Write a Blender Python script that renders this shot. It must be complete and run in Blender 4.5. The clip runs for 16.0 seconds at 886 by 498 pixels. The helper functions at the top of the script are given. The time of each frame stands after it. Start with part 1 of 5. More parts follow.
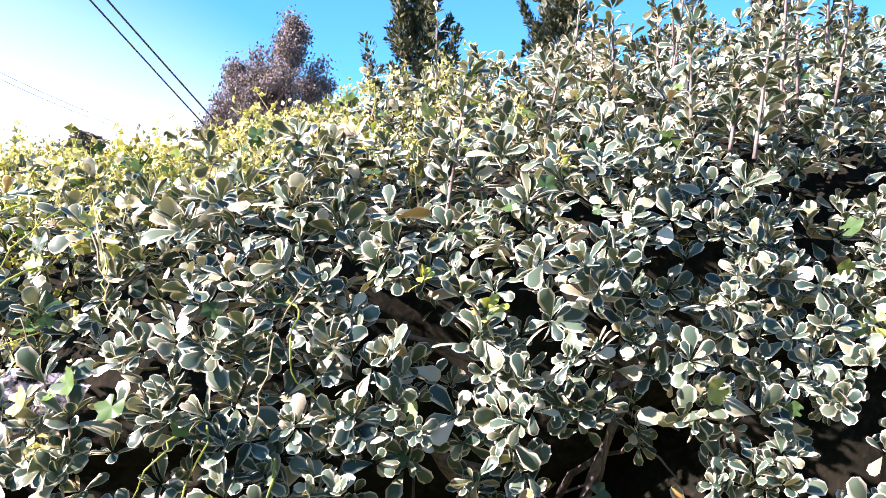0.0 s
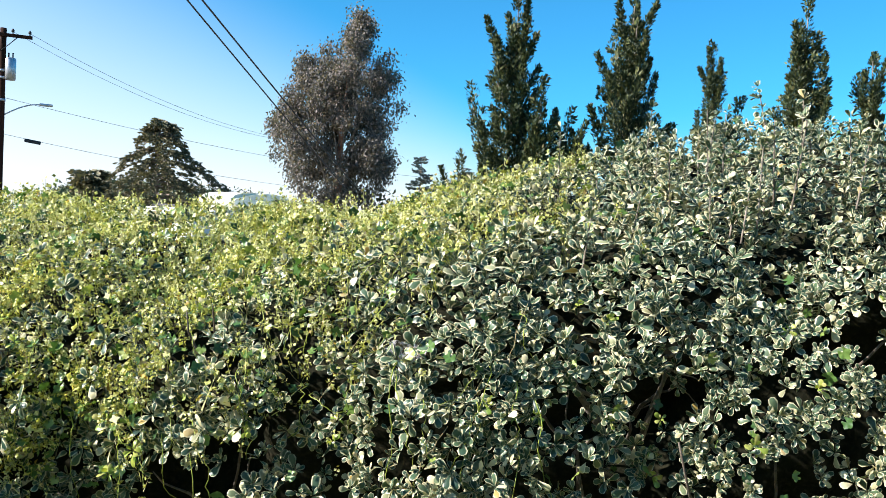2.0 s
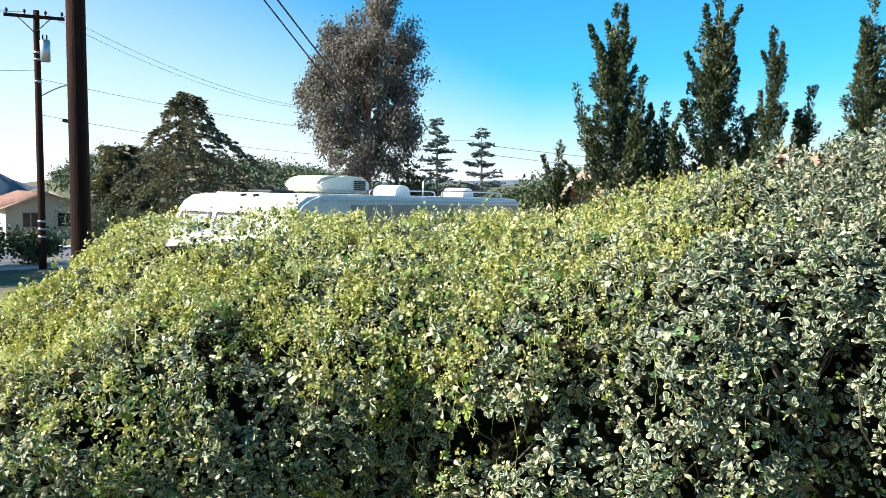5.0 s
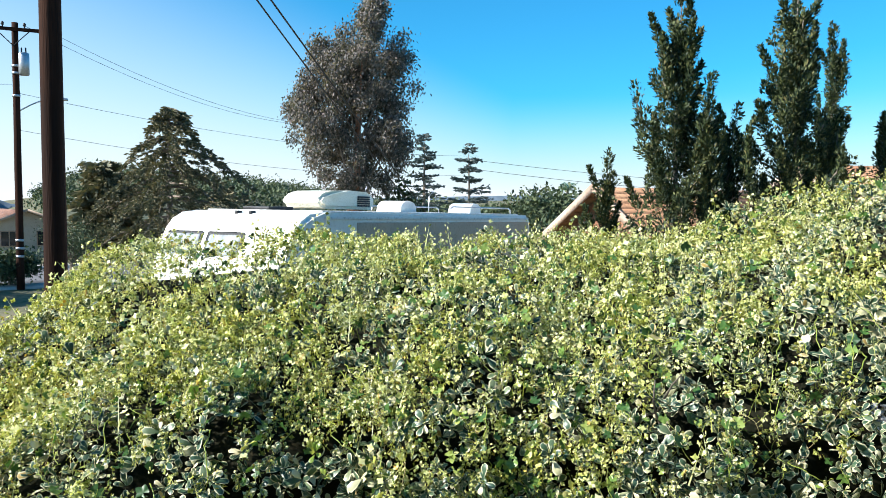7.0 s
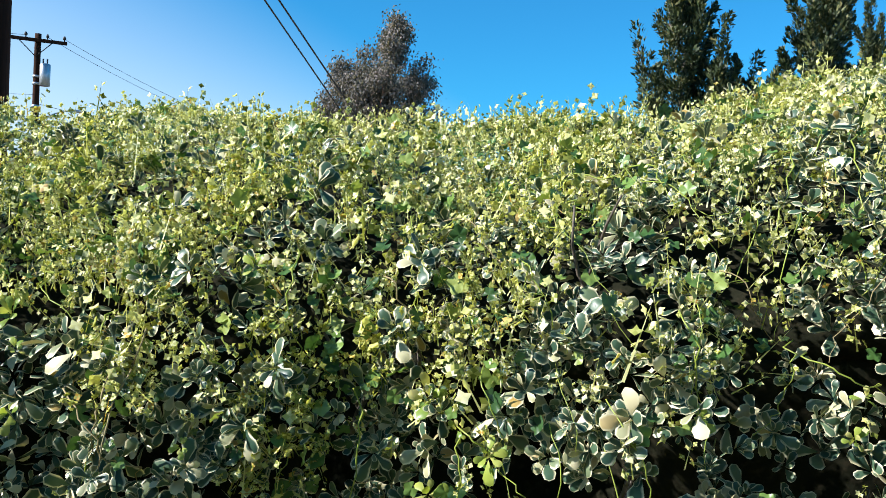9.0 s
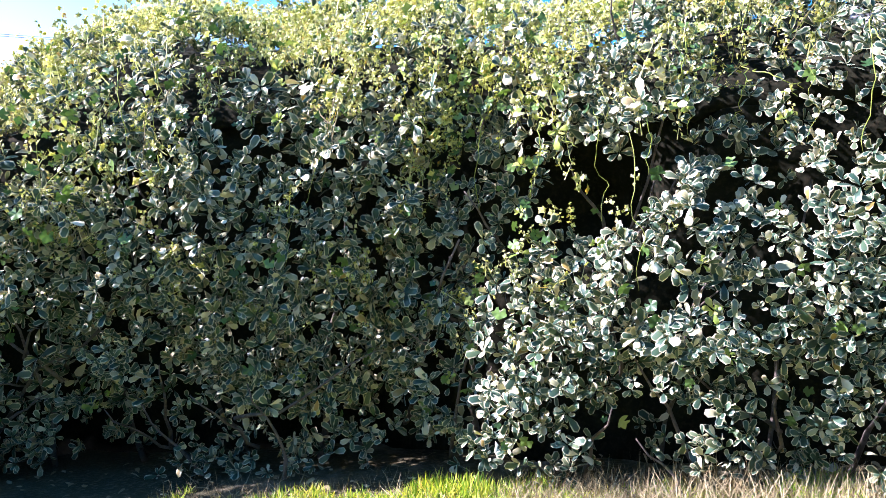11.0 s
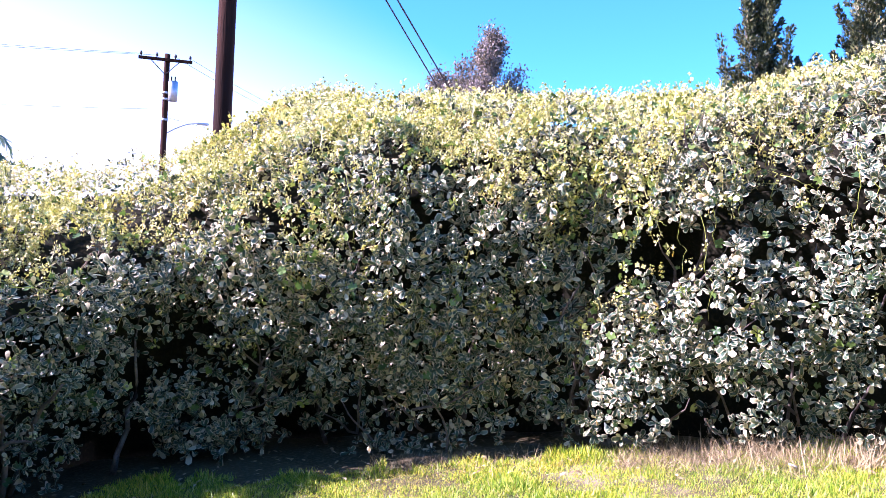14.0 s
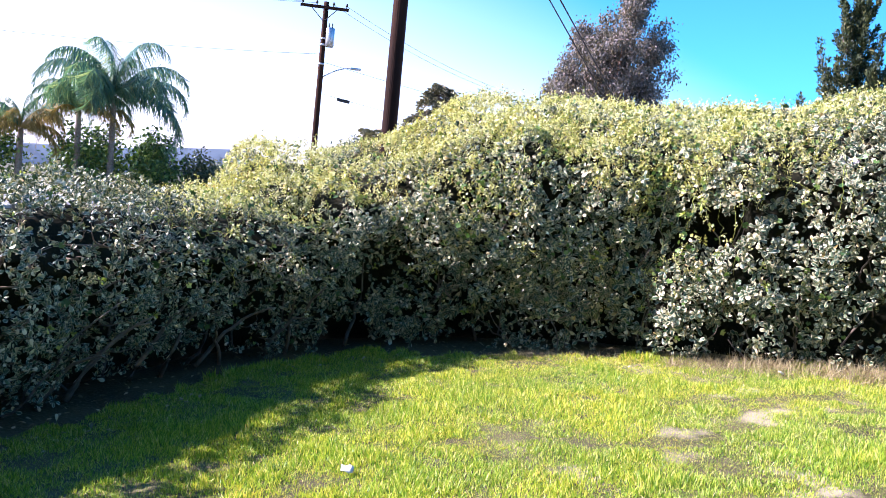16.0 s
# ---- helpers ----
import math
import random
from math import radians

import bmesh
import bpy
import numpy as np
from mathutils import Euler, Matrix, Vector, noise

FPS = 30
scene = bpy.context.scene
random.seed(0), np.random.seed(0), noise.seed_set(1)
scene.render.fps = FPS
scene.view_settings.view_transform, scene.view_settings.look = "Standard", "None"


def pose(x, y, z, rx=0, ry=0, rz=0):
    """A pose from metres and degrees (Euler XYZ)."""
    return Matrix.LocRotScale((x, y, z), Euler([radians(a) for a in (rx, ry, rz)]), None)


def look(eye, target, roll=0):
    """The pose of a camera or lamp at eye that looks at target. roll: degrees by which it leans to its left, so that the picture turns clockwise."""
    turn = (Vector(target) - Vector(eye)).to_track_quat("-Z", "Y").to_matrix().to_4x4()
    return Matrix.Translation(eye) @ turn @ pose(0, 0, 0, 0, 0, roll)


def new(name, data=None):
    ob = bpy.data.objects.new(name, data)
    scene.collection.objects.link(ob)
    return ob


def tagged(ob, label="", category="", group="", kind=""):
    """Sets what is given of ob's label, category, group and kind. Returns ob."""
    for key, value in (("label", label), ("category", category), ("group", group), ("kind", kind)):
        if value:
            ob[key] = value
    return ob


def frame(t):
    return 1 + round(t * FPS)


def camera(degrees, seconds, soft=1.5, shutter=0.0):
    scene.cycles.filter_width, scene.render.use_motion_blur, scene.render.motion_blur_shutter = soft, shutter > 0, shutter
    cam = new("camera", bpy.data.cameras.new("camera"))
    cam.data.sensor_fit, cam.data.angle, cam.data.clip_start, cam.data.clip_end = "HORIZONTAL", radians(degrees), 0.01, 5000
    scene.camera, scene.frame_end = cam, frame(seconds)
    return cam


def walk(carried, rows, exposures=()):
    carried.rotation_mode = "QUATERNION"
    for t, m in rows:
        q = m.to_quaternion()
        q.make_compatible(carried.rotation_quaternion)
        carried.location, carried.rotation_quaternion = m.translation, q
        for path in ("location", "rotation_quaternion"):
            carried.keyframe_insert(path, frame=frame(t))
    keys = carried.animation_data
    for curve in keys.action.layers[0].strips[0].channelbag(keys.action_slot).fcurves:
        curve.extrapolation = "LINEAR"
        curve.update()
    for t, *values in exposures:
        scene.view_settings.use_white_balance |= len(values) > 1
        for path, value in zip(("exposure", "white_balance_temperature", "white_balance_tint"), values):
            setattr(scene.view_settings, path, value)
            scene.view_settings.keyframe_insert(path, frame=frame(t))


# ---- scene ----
# camera: t, x, y, z and Euler angles in degrees
cam = camera(57.0, 16.0, soft=0.45)
PATH = [
    (0, 0.009, -0.057, 1.750, 89.34, -1.88, -7.34),
    (0.5, -0.068, -0.267, 1.894, 89.40, -2.00, -6.26),
    (1, -0.175, -0.604, 1.945, 89.33, -2.34, -4.66),
    (1.5, -0.309, -0.982, 1.925, 89.23, -2.73, -3.75),
    (2, -0.452, -1.393, 1.924, 88.17, -2.78, -3.52),
    (2.5, -0.614, -1.806, 1.949, 86.11, -2.36, -3.21),
    (3, -0.785, -2.083, 1.992, 86.03, -2.27, -3.40),
    (3.5, -0.946, -2.281, 2.040, 86.16, -1.39, -2.83),
    (4, -1.095, -2.460, 2.125, 85.84, -0.70, -1.86),
    (6.5, -1.909, -1.601, 2.185, 85.06, -0.85, -4.39),
    (7, -1.884, -1.169, 2.152, 86.40, -0.50, -3.86),
    (7.5, -1.757, -0.738, 2.047, 88.42, -1.24, -2.44),
    (8, -1.611, -0.422, 1.878, 88.93, -3.06, -1.95),
    (8.5, -1.482, -0.234, 1.704, 89.50, -3.41, -2.30),
    (9, -1.364, -0.224, 1.546, 89.10, -2.72, -2.15),
    (9.5, -1.263, -0.347, 1.387, 89.08, -1.71, -0.68),
    (10, -1.217, -0.571, 1.149, 90.69, -2.20, 4.91),
    (12.5, -1.605, -1.971, 0.763, 87.31, -3.63, 6.01),
    (13, -1.751, -2.037, 0.808, 88.27, -3.47, 4.98),
    (13.5, -1.843, -2.155, 0.913, 89.47, -3.27, 4.04),
    (14, -1.866, -2.390, 1.005, 89.65, -2.86, 3.78),
    (14.5, -1.870, -2.851, 1.084, 89.16, -2.81, 8.28),
    (15, -1.768, -3.342, 1.161, 89.02, -4.04, 10.40),
    (15.5, -1.673, -3.839, 1.141, 87.14, -5.96, 11.42),
    (16, -1.645, -4.369, 1.169, 84.99, -5.82, 13.22),
]
EXPOSURES = [(0.0, 2.05, 6300, 52), (0.6, 1.47, 6250, 28), (1.5, 1.25, 6400, 15), (4.0, 1.25, 6350, 12), (6.5, 1.17, 6300, 11), (7.5, 1.08, 5950, 9), (8.5, 0.98, 5750, 10), (9.0, 1.05, 6100, 13), (10.0, 1.7, 6000, 30),
             (12.3, 2.32, 5050, 50), (13.5, 2.33, 5750, 66), (14.5, 1.97, 5750, 52), (15.0, 1.86, 5750, 42), (15.5, 1.86, 5900, 40), (16.0, 1.9, 5900, 40)]
walk(cam, [(t, pose(x, y, h, rx, ry, rz)) for t, x, y, h, rx, ry, rz in PATH], EXPOSURES)

# ---------------------------------------------------------------- light
SUN_EL, SUN_DIR = 32.5, Vector((-1.0, -0.24, 0.0)).normalized()
world = bpy.data.worlds.new("sky")
scene.world = world
world.use_nodes = True
wt = world.node_tree
sky = wt.nodes.new("ShaderNodeTexSky")
sky.sky_type, sky.sun_disc = "NISHITA", False
sky.sun_elevation = radians(SUN_EL)
sky.sun_rotation = math.atan2(SUN_DIR.x, SUN_DIR.y)
sky.air_density, sky.dust_density, sky.ozone_density = 1.0, 0.6, 2.5
tone = wt.nodes.new("ShaderNodeMix")
tone.data_type, tone.blend_type = "RGBA", "MULTIPLY"
tone.inputs[0].default_value = 1.0
glare = wt.nodes.new("ShaderNodeMix")
glare.data_type = "RGBA"
glare.inputs[6].default_value, glare.inputs[7].default_value = (0.22, 0.97, 1.27, 1), (0.62, 1.03, 1.20, 1)
grey = wt.nodes.new("ShaderNodeRGBToBW")
span = wt.nodes.new("ShaderNodeMapRange")
span.inputs[1].default_value, span.inputs[2].default_value = 4.2, 8.0
wt.links.new(sky.outputs[0], grey.inputs[0])
wt.links.new(grey.outputs[0], span.inputs[0])
wt.links.new(span.outputs[0], glare.inputs[0])
wt.links.new(glare.outputs[2], tone.inputs[7])
wt.links.new(sky.outputs[0], tone.inputs[6])
# pale haze low over the horizon, reaching higher towards the sun's side
def sky_math(op, a, b, c=None, clamp=False):
    n = wt.nodes.new("ShaderNodeMath")
    n.operation, n.use_clamp = op, clamp
    for k, v in enumerate((a, b, c)):
        if isinstance(v, (int, float)):
            n.inputs[k].default_value = v
        elif v is not None:
            wt.links.new(v, n.inputs[k])
    return n.outputs[0]


haze = wt.nodes.new("ShaderNodeMix")
haze.data_type = "RGBA"
haze.inputs[7].default_value = (7.0, 7.3, 7.5, 1)
up = wt.nodes.new("ShaderNodeSeparateXYZ")
wt.links.new(wt.nodes.new("ShaderNodeTexCoord").outputs["Generated"], up.inputs[0])
sunward = sky_math("MULTIPLY_ADD", up.outputs[0], SUN_DIR.x, sky_math("MULTIPLY", up.outputs[1], SUN_DIR.y))
reach = sky_math("MULTIPLY_ADD", sky_math("MULTIPLY_ADD", sunward, 1.2, 0.45, True), 0.42, 0.125)
low = sky_math("SUBTRACT", 1.0, sky_math("DIVIDE", up.outputs[2], reach), None, True)
wt.links.new(sky_math("MULTIPLY", sky_math("POWER", low, 1.6), 0.97), haze.inputs[0])
wt.links.new(tone.outputs[2], haze.inputs[6])
wt.links.new(haze.outputs[2], wt.nodes["Background"].inputs[0])
wt.nodes["Background"].inputs[1].default_value = 0.069
sun = new("sun", bpy.data.lights.new("sun", "SUN"))
sun.data.energy, sun.data.angle, sun.data.color = 5.0, radians(0.53), (1.0, 0.95, 0.86)
sun_at = SUN_DIR * math.cos(radians(SUN_EL)) + Vector((0, 0, math.sin(radians(SUN_EL))))
sun.matrix_world = look(sun_at * 30, (0, 0, 0))

# ---------------------------------------------------------------- materials
def mat_nodes(name, rough=0.7, metal=0.0, spec=0.5):
    m = bpy.data.materials.new(name)
    m.use_nodes = True
    nt = m.node_tree
    bsdf = nt.nodes["Principled BSDF"]
    bsdf.inputs["Roughness"].default_value = rough
    bsdf.inputs["Metallic"].default_value = metal
    bsdf.inputs["Specular IOR Level"].default_value = spec
    return m, nt, bsdf


def ramp(nt, fac, stops):
    r = nt.nodes.new("ShaderNodeValToRGB")
    els = r.color_ramp.elements
    while len(els) < len(stops):
        els.new(0.5)
    for e, (p, c) in zip(els, stops):
        e.position, e.color = p, (*c, 1)
    nt.links.new(fac, r.inputs[0])
    return r.outputs[0]


def noise_tex(nt, scale, detail=4.0, coords="Object", stretch=None):
    tc = nt.nodes.new("ShaderNodeTexCoord")
    n = nt.nodes.new("ShaderNodeTexNoise")
    n.inputs["Scale"].default_value, n.inputs["Detail"].default_value = scale, detail
    out = tc.outputs[coords]
    if stretch:
        mp = nt.nodes.new("ShaderNodeMapping")
        mp.inputs["Scale"].default_value = stretch
        nt.links.new(out, mp.inputs[0])
        out = mp.outputs[0]
    nt.links.new(out, n.inputs["Vector"])
    return n.outputs["Fac"]


def mix(nt, fac, a, b, mode="MIX"):
    mx = nt.nodes.new("ShaderNodeMix")
    mx.data_type, mx.blend_type = "RGBA", mode
    for sock, v in ((mx.inputs[0], fac), (mx.inputs[6], a), (mx.inputs[7], b)):
        if hasattr(v, "default_value") or hasattr(v, "is_linked"):
            nt.links.new(v, sock)
        elif isinstance(v, (int, float)):
            sock.default_value = v
        else:
            sock.default_value = (*v, 1)
    return mx.outputs[2]


def bump(nt, bsdf, height, strength=0.4, distance=0.01):
    b = nt.nodes.new("ShaderNodeBump")
    b.inputs["Strength"].default_value, b.inputs["Distance"].default_value = strength, distance
    nt.links.new(height, b.inputs["Height"])
    nt.links.new(b.outputs[0], bsdf.inputs["Normal"])


def surface(name, c1, c2, scale, rough=0.8, fine=0.0, c3=None, metal=0.0, spec=0.3, stretch=None, relief=0.3):
    """Two-scale mottled surface: large patches from c1 to c2, fine grain of c3."""
    m, nt, bsdf = mat_nodes(name, rough, metal, spec)
    a = noise_tex(nt, scale, 5, stretch=stretch)
    col = ramp(nt, a, [(0.32, c1), (0.68, c2)])
    b = noise_tex(nt, fine or scale * 9, 6, stretch=stretch)
    if c3:
        col = mix(nt, ramp(nt, b, [(0.5, (0, 0, 0)), (0.7, (1, 1, 1))]), col, c3)
    nt.links.new(col, bsdf.inputs["Base Color"])
    bump(nt, bsdf, b, relief)
    return m


def leaf_material(name, stops, margin=None, rough=0.4, glow=0.25, spec=0.5, patch=None):
    """Leaf with colour varied leaf by leaf, a pale margin along its rim and light shining through."""
    m, nt, bsdf = mat_nodes(name, rough, 0, spec)
    geo = nt.nodes.new("ShaderNodeNewGeometry")
    col = ramp(nt, geo.outputs["Random Per Island"], stops)
    if patch:
        big = noise_tex(nt, patch[0], 2)
        col = mix(nt, ramp(nt, big, [(0.42, (0, 0, 0)), (0.62, (1, 1, 1))]), col, mix(nt, 1.0, col, patch[1], "MULTIPLY"))
    if margin:
        uv = nt.nodes.new("ShaderNodeUVMap")
        sep = nt.nodes.new("ShaderNodeSeparateXYZ")
        nt.links.new(uv.outputs[0], sep.inputs[0])
        rim = nt.nodes.new("ShaderNodeMapRange")
        rim.interpolation_type = "SMOOTHSTEP"
        rim.inputs[1].default_value, rim.inputs[2].default_value = 0.58, 0.96
        wob = nt.nodes.new("ShaderNodeMath")
        wob.operation = "MULTIPLY_ADD"
        nt.links.new(noise_tex(nt, 90, 2), wob.inputs[0])
        wob.inputs[1].default_value = 0.25
        nt.links.new(sep.outputs[0], wob.inputs[2])
        sub = nt.nodes.new("ShaderNodeMath")
        sub.operation = "SUBTRACT"
        nt.links.new(wob.outputs[0], sub.inputs[0])
        sub.inputs[1].default_value = 0.125
        nt.links.new(sub.outputs[0], rim.inputs[0])
        col = mix(nt, rim.outputs[0], col, margin)
    nt.links.new(col, bsdf.inputs["Base Color"])
    if glow:
        tr = nt.nodes.new("ShaderNodeBsdfTranslucent")
        nt.links.new(mix(nt, 1.0, col, (1.0, 1.0, 0.45), "MULTIPLY"), tr.inputs[0])
        ms = nt.nodes.new("ShaderNodeMixShader")
        ms.inputs[0].default_value = glow
        nt.links.new(bsdf.outputs[0], ms.inputs[1])
        nt.links.new(tr.outputs[0], ms.inputs[2])
        nt.links.new(ms.outputs[0], nt.nodes["Material Output"].inputs[0])
    return m


M_LEAF = leaf_material("variegated_leaf", [(0.0, (0.026, 0.060, 0.038)), (0.5, (0.062, 0.114, 0.064)), (0.76, (0.15, 0.19, 0.10)), (0.88, (0.46, 0.43, 0.25)),
                       (0.97, (0.74, 0.68, 0.45)), (0.997, (0.36, 0.24, 0.06))], margin=(0.70, 0.64, 0.42), rough=0.38, glow=0.09, spec=0.36)
M_YOUNG = leaf_material("young_leaf", [(0.0, (0.18, 0.28, 0.05)), (0.6, (0.38, 0.45, 0.08)), (1.0, (0.60, 0.55, 0.22))], rough=0.35, glow=0.35)
M_VINE = leaf_material("vine_leaf", [(0.0, (0.028, 0.075, 0.022)), (0.5, (0.075, 0.165, 0.040)), (0.85, (0.17, 0.28, 0.06)), (1.0, (0.34, 0.40, 0.10))], rough=0.38, glow=0.28)
M_FLOWER = leaf_material("vine_flower", [(0.0, (0.14, 0.19, 0.035)), (0.2, (0.38, 0.40, 0.09)), (0.45, (0.66, 0.66, 0.29)), (0.75, (0.87, 0.85, 0.54)), (0.95, (0.92, 0.90, 0.70)), (0.99, (0.60, 0.36, 0.07))], rough=0.6, glow=0.36, patch=(2.6, (0.93, 0.93, 0.64)))
M_GRASS = leaf_material("grass_blade", [(0.0, (0.06, 0.16, 0.012)), (0.4, (0.21, 0.39, 0.025)), (0.7, (0.46, 0.56, 0.06)), (0.9, (0.66, 0.64, 0.15)), (1.0, (0.78, 0.70, 0.38))], rough=0.45, glow=0.40,
                        patch=(1.4, (1.25, 1.10, 0.80)))
M_STRAW = leaf_material("dry_straw", [(0.0, (0.15, 0.11, 0.05)), (0.6, (0.31, 0.25, 0.12)), (1.0, (0.52, 0.44, 0.25))], rough=0.8, glow=0.1)
M_JUNIPER = leaf_material("juniper_spray", [(0.0, (0.015, 0.030, 0.013)), (0.55, (0.046, 0.068, 0.024)), (0.9, (0.13, 0.145, 0.045)), (1.0, (0.20, 0.17, 0.07))], rough=0.6, glow=0.08)
M_EUC = leaf_material("gum_leaf", [(0.0, (0.062, 0.066, 0.060)), (0.5, (0.135, 0.125, 0.118)), (0.8, (0.22, 0.19, 0.18)), (1.0, (0.34, 0.27, 0.25))], rough=0.6, glow=0.35)
M_CEDAR = leaf_material("cedar_needles", [(0.0, (0.065, 0.075, 0.04)), (0.6, (0.15, 0.14, 0.075)), (1.0, (0.27, 0.22, 0.12))], rough=0.7, glow=0.1)
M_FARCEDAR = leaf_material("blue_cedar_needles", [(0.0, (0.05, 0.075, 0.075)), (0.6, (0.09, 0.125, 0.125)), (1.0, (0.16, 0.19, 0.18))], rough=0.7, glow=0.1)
M_PALM = leaf_material("palm_leaflet", [(0.0, (0.06, 0.17, 0.15)), (0.6, (0.13, 0.27, 0.22)), (1.0, (0.32, 0.38, 0.20))], rough=0.32, glow=0.45)
M_DRYPALM = leaf_material("dry_frond", [(0.0, (0.22, 0.16, 0.05)), (1.0, (0.42, 0.30, 0.09))], rough=0.7, glow=0.2)
M_WOODS = leaf_material("wood_leaf", [(0.0, (0.03, 0.05, 0.024)), (0.5, (0.055, 0.085, 0.036)), (1.0, (0.12, 0.14, 0.06))], rough=0.7, glow=0.1)
M_BARK = surface("grey_bark", (0.16, 0.13, 0.10), (0.28, 0.24, 0.20), 14, 0.9, 90, (0.10, 0.08, 0.06))
# near-black base colour carries the shade inside the hedge
M_INNER_SHADE = surface("hedge_inner_shade", (0.008, 0.010, 0.006), (0.020, 0.020, 0.012), 9, 0.95, 60, (0.030, 0.026, 0.016), spec=0.05)
M_STEM = surface("hedge_stem", (0.09, 0.07, 0.055), (0.19, 0.16, 0.13), 14, 0.9, 90, (0.06, 0.05, 0.04))
M_TANTWIG = surface("tan_twig", (0.13, 0.095, 0.065), (0.24, 0.18, 0.13), 14, 0.9, 90, (0.12, 0.09, 0.06))
M_EUCBARK = surface("gum_bark", (0.22, 0.10, 0.06), (0.36, 0.22, 0.15), 2, 0.9, 14, (0.12, 0.06, 0.04))
M_POLE = surface("creosoted_wood", (0.020, 0.010, 0.007), (0.060, 0.026, 0.016), 5, 0.85, 60, (0.02, 0.012, 0.01), stretch=(1, 1, 0.05), relief=0.8, spec=0.08)
M_SOIL = surface("lawn_soil", (0.030, 0.028, 0.010), (0.10, 0.084, 0.036), 2.2, 0.95, 60, (0.14, 0.115, 0.06), relief=0.9)


def bare_patches(m):
    """Pale trodden earth in blotches on the open side of the lawn."""
    nt = m.node_tree
    bsdf = nt.nodes["Principled BSDF"]
    old = bsdf.inputs["Base Color"].links[0].from_socket
    sep = nt.nodes.new("ShaderNodeSeparateXYZ")
    nt.links.new(nt.nodes.new("ShaderNodeTexCoord").outputs["Object"], sep.inputs[0])
    mr = nt.nodes.new("ShaderNodeMapRange")
    mr.inputs[1].default_value, mr.inputs[2].default_value = -2.4, -1.1
    nt.links.new(sep.outputs[0], mr.inputs[0])
    blot = ramp(nt, noise_tex(nt, 3.0, 4), [(0.53, (0, 0, 0)), (0.64, (1, 1, 1))])
    fac = mix(nt, 1.0, blot, mr.outputs[0], "MULTIPLY")
    nt.links.new(mix(nt, fac, old, (0.30, 0.25, 0.17)), bsdf.inputs["Base Color"])


bare_patches(M_SOIL)
M_FIELD = surface("far_ground", (0.10, 0.10, 0.05), (0.20, 0.17, 0.10), 0.12, 0.95, 3, (0.07, 0.08, 0.03))
M_ROAD = surface("asphalt", (0.10, 0.10, 0.105), (0.16, 0.16, 0.165), 0.7, 0.9, 40, (0.22, 0.22, 0.22))
M_CONC = surface("pale_concrete", (0.38, 0.36, 0.33), (0.50, 0.48, 0.44), 1.5, 0.9, 30, (0.30, 0.29, 0.27))
M_RVWHITE = surface("white_gelcoat", (0.74, 0.74, 0.70), (0.82, 0.82, 0.78), 1.1, 0.32, 20, (0.66, 0.65, 0.60), spec=0.5, relief=0.03)
M_RVTAN = surface("tan_siding", (0.36, 0.29, 0.22), (0.44, 0.36, 0.28), 2.0, 0.45, 30, (0.30, 0.24, 0.18), spec=0.5, relief=0.04)
M_RVROOF = surface("chalky_roof", (0.66, 0.65, 0.61), (0.80, 0.79, 0.75), 2.2, 0.8, 25, (0.50, 0.48, 0.44))
M_PLASTIC = surface("yellowed_plastic", (0.72, 0.68, 0.50), (0.82, 0.80, 0.68), 3.0, 0.4, 40, (0.60, 0.55, 0.40), spec=0.5, relief=0.03)
M_DARK = surface("dark_rubber", (0.015, 0.015, 0.017), (0.04, 0.04, 0.045), 8, 0.6, 60, (0.06, 0.06, 0.06))
M_METAL = surface("galvanised_metal", (0.40, 0.42, 0.44), (0.55, 0.57, 0.60), 6, 0.35, 50, (0.30, 0.31, 0.33), metal=0.8)
M_CABLE = surface("black_cable", (0.012, 0.012, 0.014), (0.03, 0.03, 0.035), 2, 0.6, 20, (0.02, 0.02, 0.02))
M_SHINGLE = surface("cedar_shingle", (0.28, 0.14, 0.075), (0.42, 0.24, 0.135), 1.5, 0.85, 14, (0.20, 0.10, 0.055), relief=0.6)
M_REDWOOD = surface("redwood_siding", (0.24, 0.11, 0.06), (0.36, 0.18, 0.11), 2, 0.8, 25, (0.16, 0.08, 0.05))
M_TRIM = surface("weathered_trim", (0.42, 0.30, 0.22), (0.55, 0.42, 0.32), 3, 0.8, 25, (0.34, 0.22, 0.15))
M_STUCCO = surface("cream_stucco", (0.48, 0.42, 0.33), (0.58, 0.52, 0.42), 1.2, 0.9, 30, (0.40, 0.34, 0.27))
M_BROWNROOF = surface("brown_tile", (0.20, 0.10, 0.07), (0.32, 0.18, 0.13), 1.5, 0.9, 12, (0.14, 0.08, 0.06))
M_HILL = surface("hill_scrub", (0.05, 0.065, 0.035), (0.15, 0.13, 0.08), 0.03, 0.95, 0.3, (0.04, 0.055, 0.025))
# distance haze is mixed into these blue-grey base colours
M_MESA = surface("haze_tinted_mesa", (0.10, 0.14, 0.18), (0.14, 0.18, 0.22), 0.01, 1.0, 0.05, (0.08, 0.11, 0.14))
M_PAPER = surface("white_litter", (0.70, 0.70, 0.68), (0.82, 0.82, 0.80), 9, 0.8, 60, (0.6, 0.6, 0.58))


def glass(name):
    m, nt, bsdf = mat_nodes(name, 0.06, 0, 0.6)
    bsdf.inputs["Base Color"].default_value = (0.02, 0.025, 0.03, 1)
    return m


M_GLASS = glass("dark_window_glass")
M_CURTAIN = surface("curtained_glass", (0.22, 0.24, 0.26), (0.42, 0.43, 0.44), 3, 0.08, 20, (0.30, 0.31, 0.33), spec=0.6, stretch=(1, 4, 0.3), relief=0.02)

# ---------------------------------------------------------------- mesh helpers
rng = np.random.default_rng(7)


def unit(v):
    return v / np.maximum(np.linalg.norm(v, axis=-1, keepdims=True), 1e-9)


